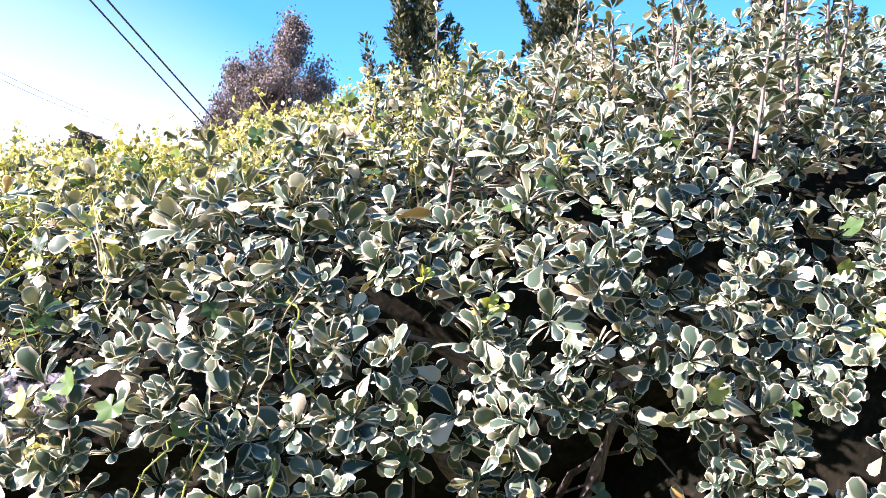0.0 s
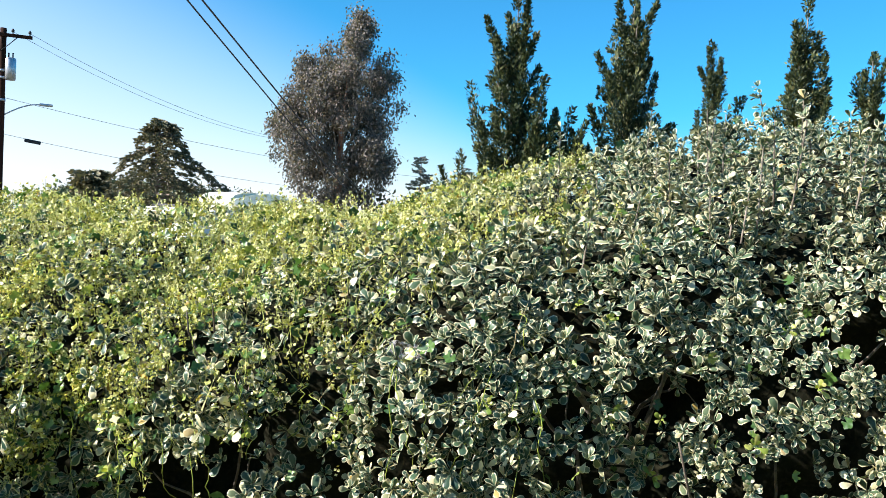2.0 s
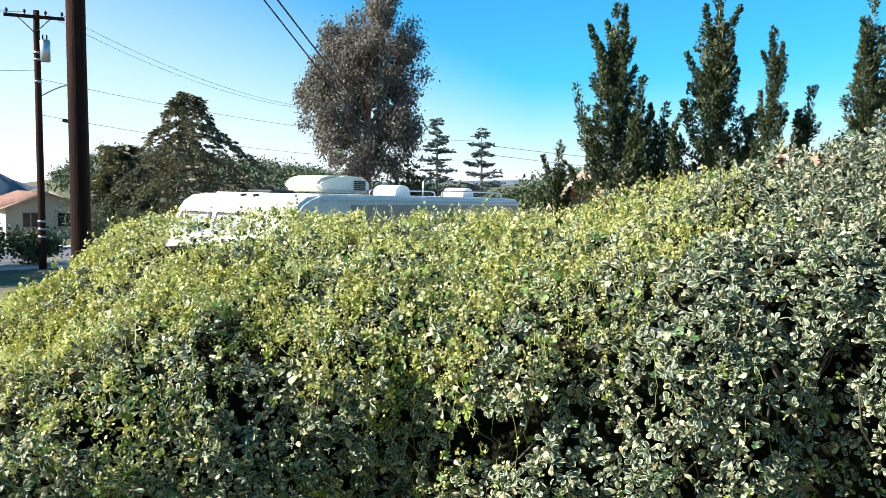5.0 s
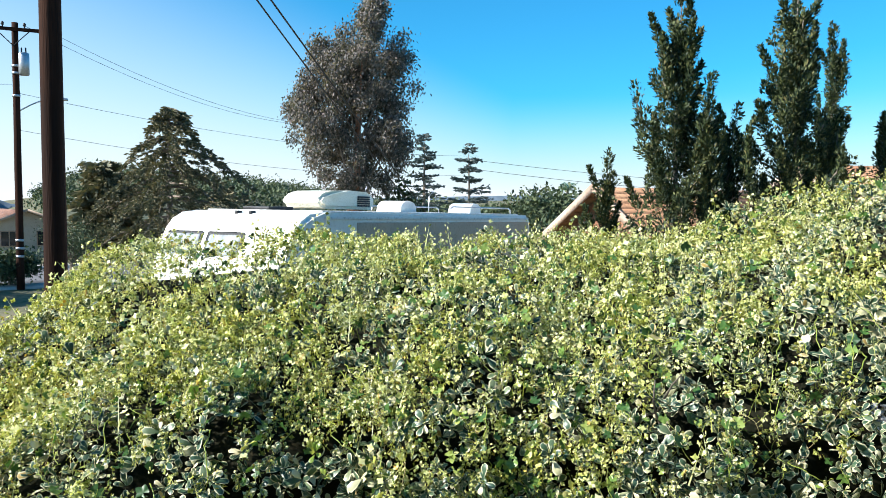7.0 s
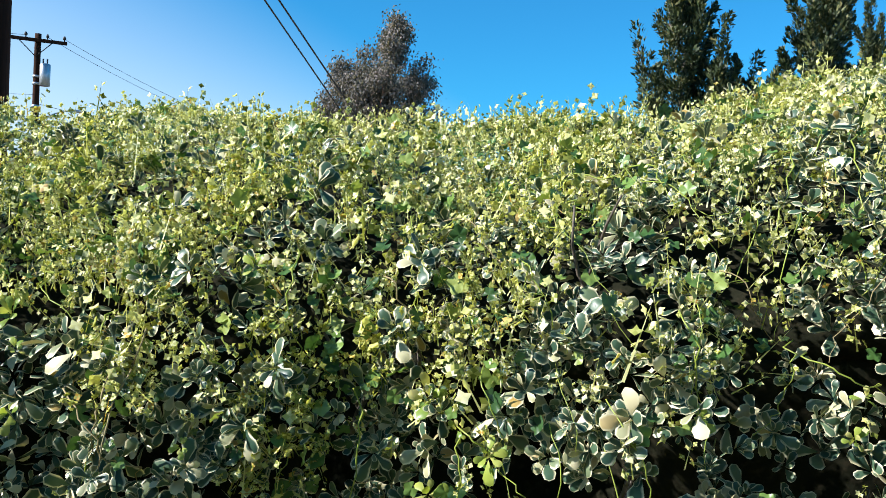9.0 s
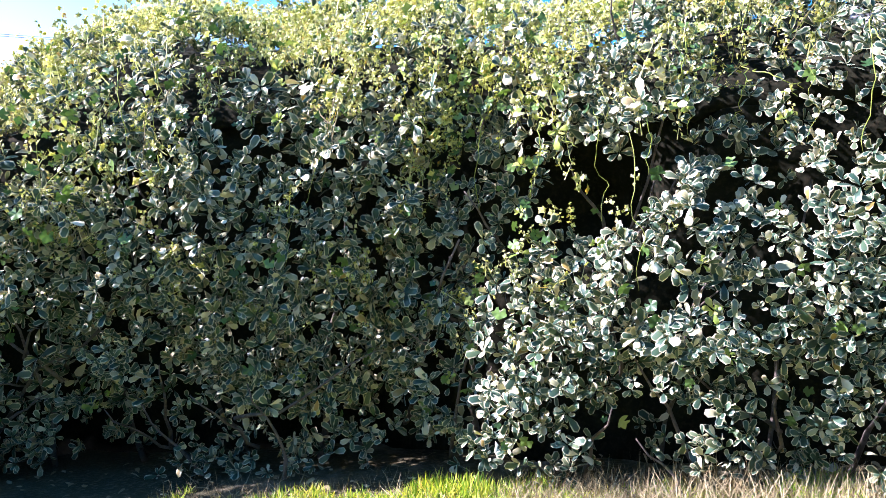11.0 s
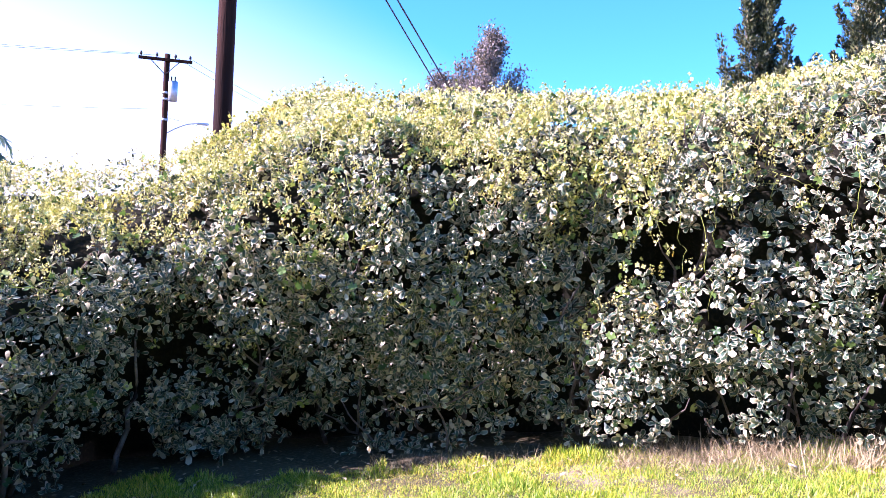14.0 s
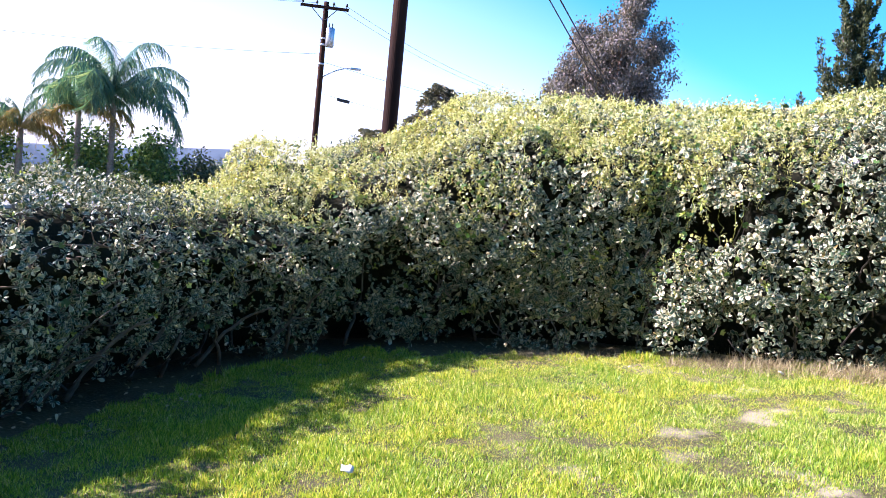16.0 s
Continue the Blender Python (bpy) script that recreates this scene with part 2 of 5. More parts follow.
def mesh_from(name, verts, faces, material, uv=None, smooth=False):
    """A mesh from an array of vertices and lists of tri and quad index arrays."""
    me = bpy.data.meshes.new(name)
    sizes = np.concatenate([np.full(len(f), f.shape[1]) for f in faces])
    loops = np.concatenate([f.ravel() for f in faces])
    me.vertices.add(len(verts))
    me.vertices.foreach_set("co", np.asarray(verts, np.float32).ravel())
    me.loops.add(len(loops))
    me.loops.foreach_set("vertex_index", loops.astype(np.int32))
    me.polygons.add(len(sizes))
    me.polygons.foreach_set("loop_start", np.concatenate([[0], np.cumsum(sizes)[:-1]]).astype(np.int32))
    me.polygons.foreach_set("loop_total", sizes.astype(np.int32))
    if smooth:
        me.polygons.foreach_set("use_smooth", np.ones(len(sizes), bool))
    if uv is not None:
        layer = me.uv_layers.new(name="UVMap")
        layer.data.foreach_set("uv", np.asarray(uv, np.float32)[loops].ravel())
    me.materials.append(material)
    me.update(calc_edges=True)
    me.validate()
    return me


def scatter(template, at, axis, side, size):
    """Copies of a template (verts, tris, quads, uv) at places, its z along axis and x along side, scaled."""
    v, tris, quads, uv = template
    n = len(at)
    z = unit(axis)
    x = unit(side - z * (side * z).sum(1, keepdims=True))
    y = np.cross(z, x)
    size = np.broadcast_to(np.asarray(size, float), (n,))
    out = at[:, None, :] + size[:, None, None] * (v[None, :, 0:1] * x[:, None] + v[None, :, 1:2] * y[:, None] + v[None, :, 2:3] * z[:, None])
    off = (np.arange(n) * len(v))[:, None, None]
    faces = [(f[None] + off).reshape(-1, f.shape[1]) for f in (tris, quads) if len(f)]
    return out.reshape(-1, 3), faces, np.tile(uv, (n, 1))


def join(parts):
    """One (verts, faces, uv) of several; faces are lists of arrays."""
    vs, fs, us, off = [], [], [], 0
    for v, f, u in parts:
        vs.append(v), us.append(u)
        fs += [a + off for a in f]
        off += len(v)
    return np.concatenate(vs), fs, np.concatenate(us)


def part(name, mesh, parent=None, label="", material=None):
    """One mesh object, under a thing or a part. A bmesh is turned into a mesh first."""
    if isinstance(mesh, bmesh.types.BMesh):
        me = bpy.data.meshes.new(name)
        bmesh.ops.recalc_face_normals(mesh, faces=mesh.faces)
        mesh.to_mesh(me)
        mesh.free()
        me.materials.append(material)
        mesh = me
    ob = new(name, mesh)
    if parent:
        ob.parent = parent
    if label:
        ob["label"] = label
    return ob


def thing(name, label, category, at=(0, 0, 0), group="", kind="", rz=0.0):
    ob = new(name)
    ob.matrix_world = pose(*at, 0, 0, rz)
    return tagged(ob, label, category, group, kind)


def box_bm(size, at=(0, 0, 0), bevel=0.01, bm=None, turn=None):
    bm = bm or bmesh.new()
    r = bmesh.ops.create_cube(bm, size=1.0)
    bmesh.ops.scale(bm, vec=size, verts=r["verts"])
    if bevel:
        es = list({e for v in r["verts"] for e in v.link_edges})
        g = bmesh.ops.bevel(bm, geom=es, offset=bevel, segments=2, profile=0.6, affect="EDGES")
        vs = list({v for f in g["faces"] for v in f.verts} | {v for v in r["verts"] if v.is_valid})
    else:
        vs = r["verts"]
    if turn:
        bmesh.ops.transform(bm, matrix=turn, verts=vs)
    bmesh.ops.translate(bm, vec=at, verts=vs)
    return bm


def tube(points, radii, sides=7):
    """Tapered tube along points, closed at both ends: (verts, faces, uv)."""
    p = np.asarray(points, float)
    r = np.broadcast_to(np.asarray(radii, float), (len(p),))
    d = unit(np.gradient(p, axis=0))
    ref = np.where(np.abs(d[:, 2:3]) > 0.9, [[1.0, 0, 0]], [[0, 0, 1.0]])
    a = unit(np.cross(d, ref))
    b = np.cross(d, a)
    ang = np.linspace(0, 2 * np.pi, sides, endpoint=False)
    v = (p[:, None] + r[:, None, None] * (np.cos(ang)[None, :, None] * a[:, None] + np.sin(ang)[None, :, None] * b[:, None])).reshape(-1, 3)
    i = np.arange(len(p) - 1)[:, None] * sides
    j = np.arange(sides)[None]
    k = (j + 1) % sides
    q = np.stack([i + j, i + k, i + k + sides, i + j + sides], -1).reshape(-1, 4)
    c0, c1 = len(v), len(v) + 1
    v = np.concatenate([v, p[:1], p[-1:]])
    e = (len(p) - 1) * sides
    t = np.concatenate([np.stack([np.full(sides, c0), k[0], j[0]], 1), np.stack([np.full(sides, c1), e + j[0], e + k[0]], 1)])
    return v, [q, t], np.zeros((len(v), 2))


def tube_mesh(name, points, radii, material, sides=7):
    v, f, u = tube(points, radii, sides)
    return mesh_from(name, v, f, material, u, smooth=True)


def sag(a, b, drop, n=14):
    """A cable's line from a to b."""
    t = np.linspace(0, 1, n)[:, None]
    p = np.asarray(a, float) * (1 - t) + np.asarray(b, float) * t
    p[:, 2] -= drop * 4 * (t * (1 - t))[:, 0]
    return p


def smooth_noise(p, scale, seed):
    """Soft noise from -1 to 1 at the places p: a sum of sines in random directions."""
    g = np.random.default_rng(seed)
    out = np.zeros(len(p))
    for _ in range(9):
        k = g.normal(size=3)
        out += np.sin(p @ (k * scale) + g.uniform(0, 6.28))
    return out / 3.2


def patch_noise(x, y, scale, seed):
    """Irregular patches on the plan, from -1 to 1: two layers of smoothed random lattice."""
    out = 0.0
    for k, w in ((1.0, 0.65), (2.3, 0.35)):
        g = np.random.default_rng(seed + int(k * 10)).uniform(-1, 1, (64, 64))
        a, b = x * scale * k + 20.3, y * scale * k + 20.7
        i, j = np.floor(a).astype(int), np.floor(b).astype(int)
        u, v = a - i, b - j
        u, v = u * u * (3 - 2 * u), v * v * (3 - 2 * v)
        p = [g[(i + di) % 64, (j + dj) % 64] for di in (0, 1) for dj in (0, 1)]
        out = out + w * (p[0] * (1 - u) * (1 - v) + p[1] * (1 - u) * v + p[2] * u * (1 - v) + p[3] * u * v)
    return out


# ---------------------------------------------------------------- ground
def ground_z(x, y):
    """The raised lawn, tilted a little, and the lower street side behind the hedge."""
    lawn = 0.1 * np.clip(x + 2.1, -4, 4)
    d = np.maximum(np.clip((y - 2.2) / 3.0, 0, 1), np.clip((-5.6 - x) / 3.0, 0, 1))
    s = d * d * (3 - 2 * d)
    far = np.clip((np.hypot(x, y) - 14) / 26, 0, 1)
    d = np.clip((np.hypot(x, y) - 75) / 500, 0, 1)
    valley = d * d * (3 - 2 * d) * np.clip((-22 - np.degrees(np.arctan2(x, y))) / 4, 0, 1)
    return lawn * (1 - s) + s * (-1.25 - 1.35 * far) - 45 * valley


def make_ground():
    r = np.concatenate([np.linspace(-12, 12, 97), np.geomspace(12.5, 3200, 44)])
    r = np.unique(np.concatenate([-r[r > 12], r]))
    X, Y = np.meshgrid(r, r, indexing="ij")
    Z = ground_z(X, Y)
    n = len(r)
    v = np.stack([X, Y, Z], -1).reshape(-1, 3)
    i = np.arange(n - 1)
    a = (i[:, None] * n + i[None]).ravel()
    q = np.stack([a, a + n, a + n + 1, a + 1], 1)
    me = mesh_from("ground", v, [q], M_SOIL, smooth=True)
    me.materials.append(M_FIELD)
    c = v[q].mean(1)
    me.polygons.foreach_set("material_index", ((c[:, 1] > 4) | (c[:, 0] < -7) | (c[:, 0] > 9) | (c[:, 1] < -9)).astype(np.int32))
    return tagged(part("ground", me), "earth ground with dry soil under the lawn and hedge", "ground", kind="structure")


ground = make_ground()

def make_sky_blocker():
    """Plain unseen wall added behind the view to hold sky light off the hedge."""
    bm = box_bm((15.5, 0.2, 6.4), (1.25, -5.75, 2.2), 0.01)
    tagged(part("unseen_wall_south", bm, None, "", M_STUCCO), "unseen plain cream stucco wall added behind the lawn to block sky light", "wall", kind="structure")


make_sky_blocker()

# ---------------------------------------------------------------- hedge shape
# front line of the hedge on the plan, and the height of its top above zero
HX = np.array([-4.40, -4.38, -4.25, -4.08, -3.90, -3.45, -2.60, -1.50, -0.50, -0.05, 0.50, 1.20, 2.00, 3.40])
HY = np.array([-3.60, -2.50, -1.30, -0.40, 0.35, 0.98, 1.25, 1.27, 1.14, 1.07, 1.00, 0.96, 0.89, 0.75])
HZ = np.array([0.84, 0.90, 0.96, 0.93, 0.88, 1.11, 1.66, 1.76, 1.79, 1.90, 2.07, 2.23, 2.31, 2.25])
HS = np.concatenate([[0], np.cumsum(np.hypot(np.diff(HX), np.diff(HY)))])
LENGTH = HS[-1]


def hedge_line(s):
    e = 0.12
    x, y, h = (sum(np.interp(s + d, HS, a) for d in (-0.25, -e, 0, e, 0.25)) / 5 for a in (HX, HY, HZ))
    tx = np.interp(s + e, HS, HX) - np.interp(s - e, HS, HX)
    ty = np.interp(s + e, HS, HY) - np.interp(s - e, HS, HY)
    m = np.maximum(np.hypot(tx, ty), 1e-6)
    return x, y, h, -ty / m, tx / m          # inward normal: left of the line


# profile from the foot of the front over the top: (inset, height share of top, metres below top)
PI = np.array([0.14, 0.08, 0.04, 0.00, 0.00, 0.03, 0.13, 0.32, 0.62, 1.00, 1.45, 1.75])
PH = np.array([0.00, 0.14, 0.30, 0.50, 0.67, 0.78, 0.85, 0.905, 0.95, 0.98, 1.00, 0.98])
RISE = np.array([0.0, 0.0, 0.0, 0.0, 0.0, 0.0, 0.0, 0.0, 0.0, 0.07, 0.17, 0.17])     # metres by which the back stands over the front
UNDER = np.array([0.30, 0.27, 0.22, 0.10, 0.03, 0.0, 0.0, 0.0, 0.0, 0.0, 0.0, 0.0])     # hollow foot of the middle stretch
PA = np.linspace(0, 1, len(PI))


def hedge_point(s, u, inset=0.0):
    """A point of the hedge's skin at s along it and u (0 foot, 1 back of the top), with its outward normal."""
    x, y, h, nx, ny = hedge_line(s)
    base = ground_z(x, y)
    hollow = np.clip((-1.35 - x) / 0.45, 0, 1)

    def at(uu):
        i = sum(np.interp(uu + d, PA, PI) + hollow * np.interp(uu + d, PA, UNDER) for d in (-0.03, 0, 0.03)) / 3
        k = sum(np.interp(uu + d, PA, PH) for d in (-0.03, 0, 0.03)) / 3
        return i, base + (h - base) * k + np.interp(x, (-4.0, -3.75, -3.55, -3.3, -2.75, -2.5, -1.9, -1.0, -0.5, 0.0), (-2.0, -1.8, 0.5, 1.15, 0.98, 1.05, 0.75, 0.75, 0.9, 1.2)) * sum(np.interp(uu + d, PA, RISE) for d in (-0.03, 0, 0.03)) / 3
    i, z = at(u)
    i2, z2 = at(u + 0.02)
    i1, z1 = at(u - 0.02)
    di, dz = i2 - i1, z2 - z1
    m = np.maximum(np.hypot(di, dz), 1e-6)
    on_i, on_z = -dz / m, di / m             # outward in the (inset, z) plane
    n = np.stack([nx * on_i, ny * on_i, on_z], -1)
    p = np.stack([x + nx * i, y + ny * i, z], -1)
    return p - n * inset, n


def hedge_samples(density, u0=0.0, u1=1.0, s0=0.0, s1=LENGTH):
    """Random places on the skin, even by area."""
    n = int((s1 - s0) * 3.6 * (u1 - u0) * density * 1.6)
    s, u = rng.uniform(s0, s1, n), rng.uniform(u0, u1, n)
    a, _ = hedge_point(s, u + 0.01)
    b, _ = hedge_point(s, u - 0.01)
    speed = np.linalg.norm(a - b, axis=1) / 0.02
    keep = rng.uniform(0, 1, n) < speed / (3.6 * 1.6)
    return s[keep], u[keep]


# ---------------------------------------------------------------- leaves
def leaf_template(rows, width=0.52, curl=0.14):
    """An obovate leaf with a folded midrib; u of its map runs from the midrib to the rim."""
    v, uv, t, q = [(0, 0, 0)], [(0.3, 0)], [(0, 2, 1), (0, 3, 2)], []
    for i, (a, w) in enumerate(rows):
        lift = curl * math.sin(a * 2.4)
        for sgn in (-1, 0, 1):
            v.append((sgn * w * width / 2, -lift - (0.05 if sgn == 0 else 0), a))
            uv.append((abs(sgn), a))
        if i:
            k = 1 + 3 * i
            q += [(k - 3, k - 2, k + 1, k), (k - 2, k - 1, k + 2, k + 1)]
    v.append((0, -curl * 0.70, 1.0))
    uv.append((0.95, 1))
    k, e = len(v) - 4, len(v) - 1
    t += [(k, k + 1, e), (k + 1, k + 2, e)]
    return np.array(v, float), np.array(t), np.array(q), np.array(uv, float)


NEAR_LEAF = leaf_template([(0.32, 0.46), (0.70, 1.0), (0.93, 0.72)])
LEAF = leaf_template([(0.52, 0.86), (0.87, 0.84)])
FAR_LEAF = (np.array([(0, 0, 0), (0.28, 0.08, 0.5), (0, 0, 1.0), (-0.28, 0.08, 0.5)]), np.array([(0, 1, 2), (0, 2, 3)]), np.zeros((0, 4), int), np.zeros((4, 2)))


def rosettes(at, axis, size, leaves=9, seed=1):
    """Whorls of leaves: positions, growth axes and leaf lengths of each leaf, ready for scatter."""
    g = np.random.default_rng(seed)
    n = len(at)
    axis = unit(axis)
    ref = unit(g.normal(size=(n, 3)))
    a = unit(np.cross(axis, ref))
    b = np.cross(axis, a)
    P, A, S, L = [], [], [], []
    for k in range(leaves):
        turn = k * 2.4 + g.uniform(-0.5, 0.5, n)
        inner = k / leaves
        open_ = np.radians(84 - 54 * inner + g.normal(0, 26, n))
        rad = np.cos(turn)[:, None] * a + np.sin(turn)[:, None] * b
        d = rad * np.sin(open_)[:, None] + axis * np.cos(open_)[:, None]
        d[:, 2] -= 0.10 * g.uniform(0, 1, n)
        P.append(at + axis * (0.006 + 0.016 * inner) + d * 0.003)
        A.append(d)
        S.append(np.cross(rad, axis) + 0.4 * g.normal(size=(n, 3)))
        L.append(size * (1.08 - 0.45 * inner) * g.uniform(0.62, 1.2, n))
    return np.concatenate(P), np.concatenate(A), np.concatenate(S), np.concatenate(L)


HOLES = np.array([(0.42, 1.22, 1.39, 0.17), (0.15, 1.20, 1.36, 0.12), (-1.12, 1.28, 1.00, 0.17), (-1.49, 1.30, 1.37, 0.10), (-1.05, 1.28, 1.52, 0.06), (-1.50, 1.30, 0.45, 0.13),
                  (-2.15, 1.35, 0.28, 0.15), (-2.5, 1.4, 0.20, 0.20), (-0.87, 1.20, 0.37, 0.10), (-0.55, 1.2, 0.45, 0.12), (-2.92, 1.3, 0.45, 0.11), (-3.0, 1.3, 0.25, 0.20), (-0.23, 1.15, 0.89, 0.10),
                  (1.04, 1.05, 1.61, 0.09), (1.25, 1.0, 1.45, 0.12), (-2.48, 1.30, 0.95, 0.08), (-1.32, 1.30, 0.86, 0.09), (-0.90, 1.25, 0.74, 0.09)])


def clump_noise(p):
    """Boughs as rounded clumps with narrow clefts between them, from -1 to 1."""
    return 1.0 - 1.6 * np.abs(smooth_noise(p, 4.6, 12)) ** 1.0 + 0.25 * smooth_noise(p, 11.0, 13)


def lumps(p):
    """How far the foliage stands out of the mean skin."""
    lobe = np.interp(p[:, 0], [-3.65, -3.4, -3.2, -3.0, -2.7, -2.4, -2.0, -1.75, -1.5, -1.2, -0.9], [0.0, -0.06, -0.09, -0.03, 0.10, 0.13, 0.09, 0.0, -0.07, -0.05, 0.0])
    bulge = np.interp(p[:, 0], [-0.7, -0.3, 0.0, 0.25, 0.5, 0.8, 1.3, 1.7], [0.0, 0.04, 0.10, 0.10, 0.0, -0.09, -0.09, 0.0]) * np.clip((p[:, 2] - 1.45) / 0.25, 0, 1)
    return (0.55 * lobe + bulge) * np.clip((1.62 - p[:, 1]) / 0.25, 0, 1) + 0.045 * smooth_noise(p, 3.1, 11) + np.interp(p[:, 2], (1.0, 1.5), (0.085, 0.045)) * clump_noise(p)


def open_here(p):
    """True where leaves grow: away from the hollows of the hedge."""
    keep = (smooth_noise(p, 5.2, 21) > -1.15) & ((clump_noise(p) > np.interp(p[:, 2], (1.2, 1.75), (-0.55, -0.95))) | (rng.uniform(0, 1, len(p)) < 0.2))
    for x, y, z, r in HOLES:
        keep &= (np.linalg.norm((p - (x, y, z)) * (1, 0.6, 1), axis=1) > r * rng.uniform(0.75, 1.15, len(p)))
    return keep


def vine_cover(p, s, u):
    """How thick the vine lies: on the top and upper front of the middle stretch, in hanging tongues."""
    along = np.clip((s - 3.7) / 0.6, 0, 1) * np.clip((-0.22 + 0.75 * np.clip((u - 0.55) / 0.15, 0, 1) - p[:, 0]) / 0.8, 0, 1)
    clumps = np.clip(0.55 + 1.0 * smooth_noise(p, 8.5, 43), 0.0, 1)
    top = np.clip((u - 0.47 + 0.12 * smooth_noise(p, 2.6, 42)) / 0.14, 0, 1)
    front = np.clip((u - 0.16 + 0.10 * smooth_noise(p, 2.2, 44)) / 0.25, 0, 1) * np.clip((-0.5 - p[:, 0]) / 0.6, 0.15, 1) * np.clip((p[:, 0] + 3.3) / 0.5, 0.1, 1)
    return along * np.maximum(top * (0.28 + 0.72 * clumps), 0.62 * front * clumps ** 1.6)


def make_hedge():
    hedge = thing("hedge", "tall grey-green hedge with cream-edged leaves along the lawn", "hedge")
    # sheet for the twiggy inside, shade between leaves put into its near-black colour
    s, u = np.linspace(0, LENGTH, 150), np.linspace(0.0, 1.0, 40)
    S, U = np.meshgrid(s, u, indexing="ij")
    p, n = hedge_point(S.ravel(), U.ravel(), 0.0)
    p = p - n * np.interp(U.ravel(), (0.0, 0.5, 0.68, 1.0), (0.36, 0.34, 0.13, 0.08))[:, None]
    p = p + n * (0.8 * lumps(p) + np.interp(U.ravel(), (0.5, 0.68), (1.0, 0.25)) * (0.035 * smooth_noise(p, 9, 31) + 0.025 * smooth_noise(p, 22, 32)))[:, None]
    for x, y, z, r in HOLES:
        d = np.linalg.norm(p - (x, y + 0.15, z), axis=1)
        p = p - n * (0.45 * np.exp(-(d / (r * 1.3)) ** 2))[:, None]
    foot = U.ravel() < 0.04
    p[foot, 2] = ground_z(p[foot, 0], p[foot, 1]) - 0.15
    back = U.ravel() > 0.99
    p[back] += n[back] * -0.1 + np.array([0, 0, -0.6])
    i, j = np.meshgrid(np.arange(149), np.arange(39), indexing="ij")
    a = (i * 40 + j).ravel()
    part("inner_shade_skin", mesh_from("inner_shade_skin", p, [np.stack([a, a + 40, a + 41, a + 1], 1)], M_INNER_SHADE), hedge, "sheet for the inner twig mass, its shade painted near-black")["kind"] = "stuff"
    # outer and inner leaves
    P, N = [], []
    for dens, depth, spread in ((430, 0.0, 0.03), (200, 0.0, 0.035), (300, 0.06, 0.035), (160, 0.09, 0.04), (431, 0.0, 0.03)):
        s, u = hedge_samples(dens, 0.0, 0.97, 0.05) if dens != 431 else hedge_samples(dens, 0.6, 1.0, 3.4, 5.8)
        p, n = hedge_point(s, u, depth)
        ok = open_here(p) if depth == 0 else rng.uniform(0, 1, len(p)) < 0.9
        ok &= rng.uniform(0, 1, len(p)) > np.clip(1.2 * vine_cover(p, s, u) - 0.08, 0, 0.62)
        if dens == 300:
            ok &= (p[:, 0] < -1.0) & (p[:, 0] > -3.9) & (u < 0.5)
        if dens == 200:
            ok &= ((p[:, 0] > -1.2) & (u < 0.8)) | ((u < 0.45) & (p[:, 0] > -3.75) & (rng.uniform(0, 1, len(p)) < 0.8))
        if depth > 0:
            ok &= np.all([np.linalg.norm(p - h[:3], axis=1) > h[3] * 0.8 for h in HOLES], axis=0)
        ok &= (p[:, 0] > -3.75) | (u > 0.7) | (rng.uniform(0, 1, len(p)) < 0.95)
        low = u < 0.10
        ok &= ~low | (rng.uniform(0, 1, len(p)) < np.where(p[:, 0] < -2.6, 0.8, 0.45))
        p, n = p[ok], n[ok]
        p = p + n * (lumps(p) + rng.normal(0, spread, len(p)))[:, None]
        P.append(p), N.append(n)
    p, n = np.concatenate(P), np.concatenate(N)
    axis = unit(n * 0.75 + np.array([-0.18, -0.08, 0.45]) + 0.36 * rng.normal(size=p.shape))
    size = rng.uniform(0.033, 0.053, len(p)) * np.interp(p[:, 0], (-3.9, -3.3, 0.2, 0.8), (0.8, 1.0, 1.0, 0.86))
    near = (p[:, 0] > -0.45) & (p[:, 0] < 0.95) & (p[:, 2] > 1.35) & (p[:, 2] < 2.0) & (p[:, 1] < 1.35)
    pick = np.flatnonzero(near)[:280]
    rest = np.ones(len(p), bool)
    rest[pick] = False
    close = rest & (p[:, 0] > -1.9) & (p[:, 0] < 1.3) & (p[:, 2] > np.interp(p[:, 0], (-1.0, -0.7), (0.75, 1.1))) & (p[:, 1] < 1.6)
    for sel, leaf, seed, count in ((rest & ~close, LEAF, 5, 7), (close, NEAR_LEAF, 6, 9)):
        v, f, uv = scatter(leaf, *rosettes(p[sel], axis[sel], size[sel], count, seed))
        part("foliage", mesh_from("foliage", v, f, M_LEAF, uv, smooth=True), hedge)["kind"] = "stuff"
    kinds = []
    for k in range(8):
        z = np.array([[0.0, 0, 0]])
        v, f, uv = scatter(NEAR_LEAF, *rosettes(z, np.array([[0, 0, 1.0]]), np.array([0.046]), 9 + k % 3, 50 + k))
        kinds.append(mesh_from("sprig", v, f, M_LEAF, uv, smooth=True))
    for c, k in enumerate(pick):
        ob = part("sprig", kinds[c % 8], hedge)
        q = Vector(axis[k]).to_track_quat("Z", "Y") @ Euler((0, 0, c * 1.7)).to_quaternion()
        ob.matrix_local = Matrix.LocRotScale(p[k], q, [size[k] / 0.046] * 3)
    # pale fresh rosettes at the tips
    s, u = hedge_samples(7, 0.1, 0.75, 2.0)
    p, n = hedge_point(s, u)
    p = p + n * (lumps(p) + 0.04)[:, None]
    v, f, uv = scatter(NEAR_LEAF, *rosettes(p, unit(n + np.array([0, 0, 0.6])), rng.uniform(0.02, 0.04, len(p)), 8, 81))
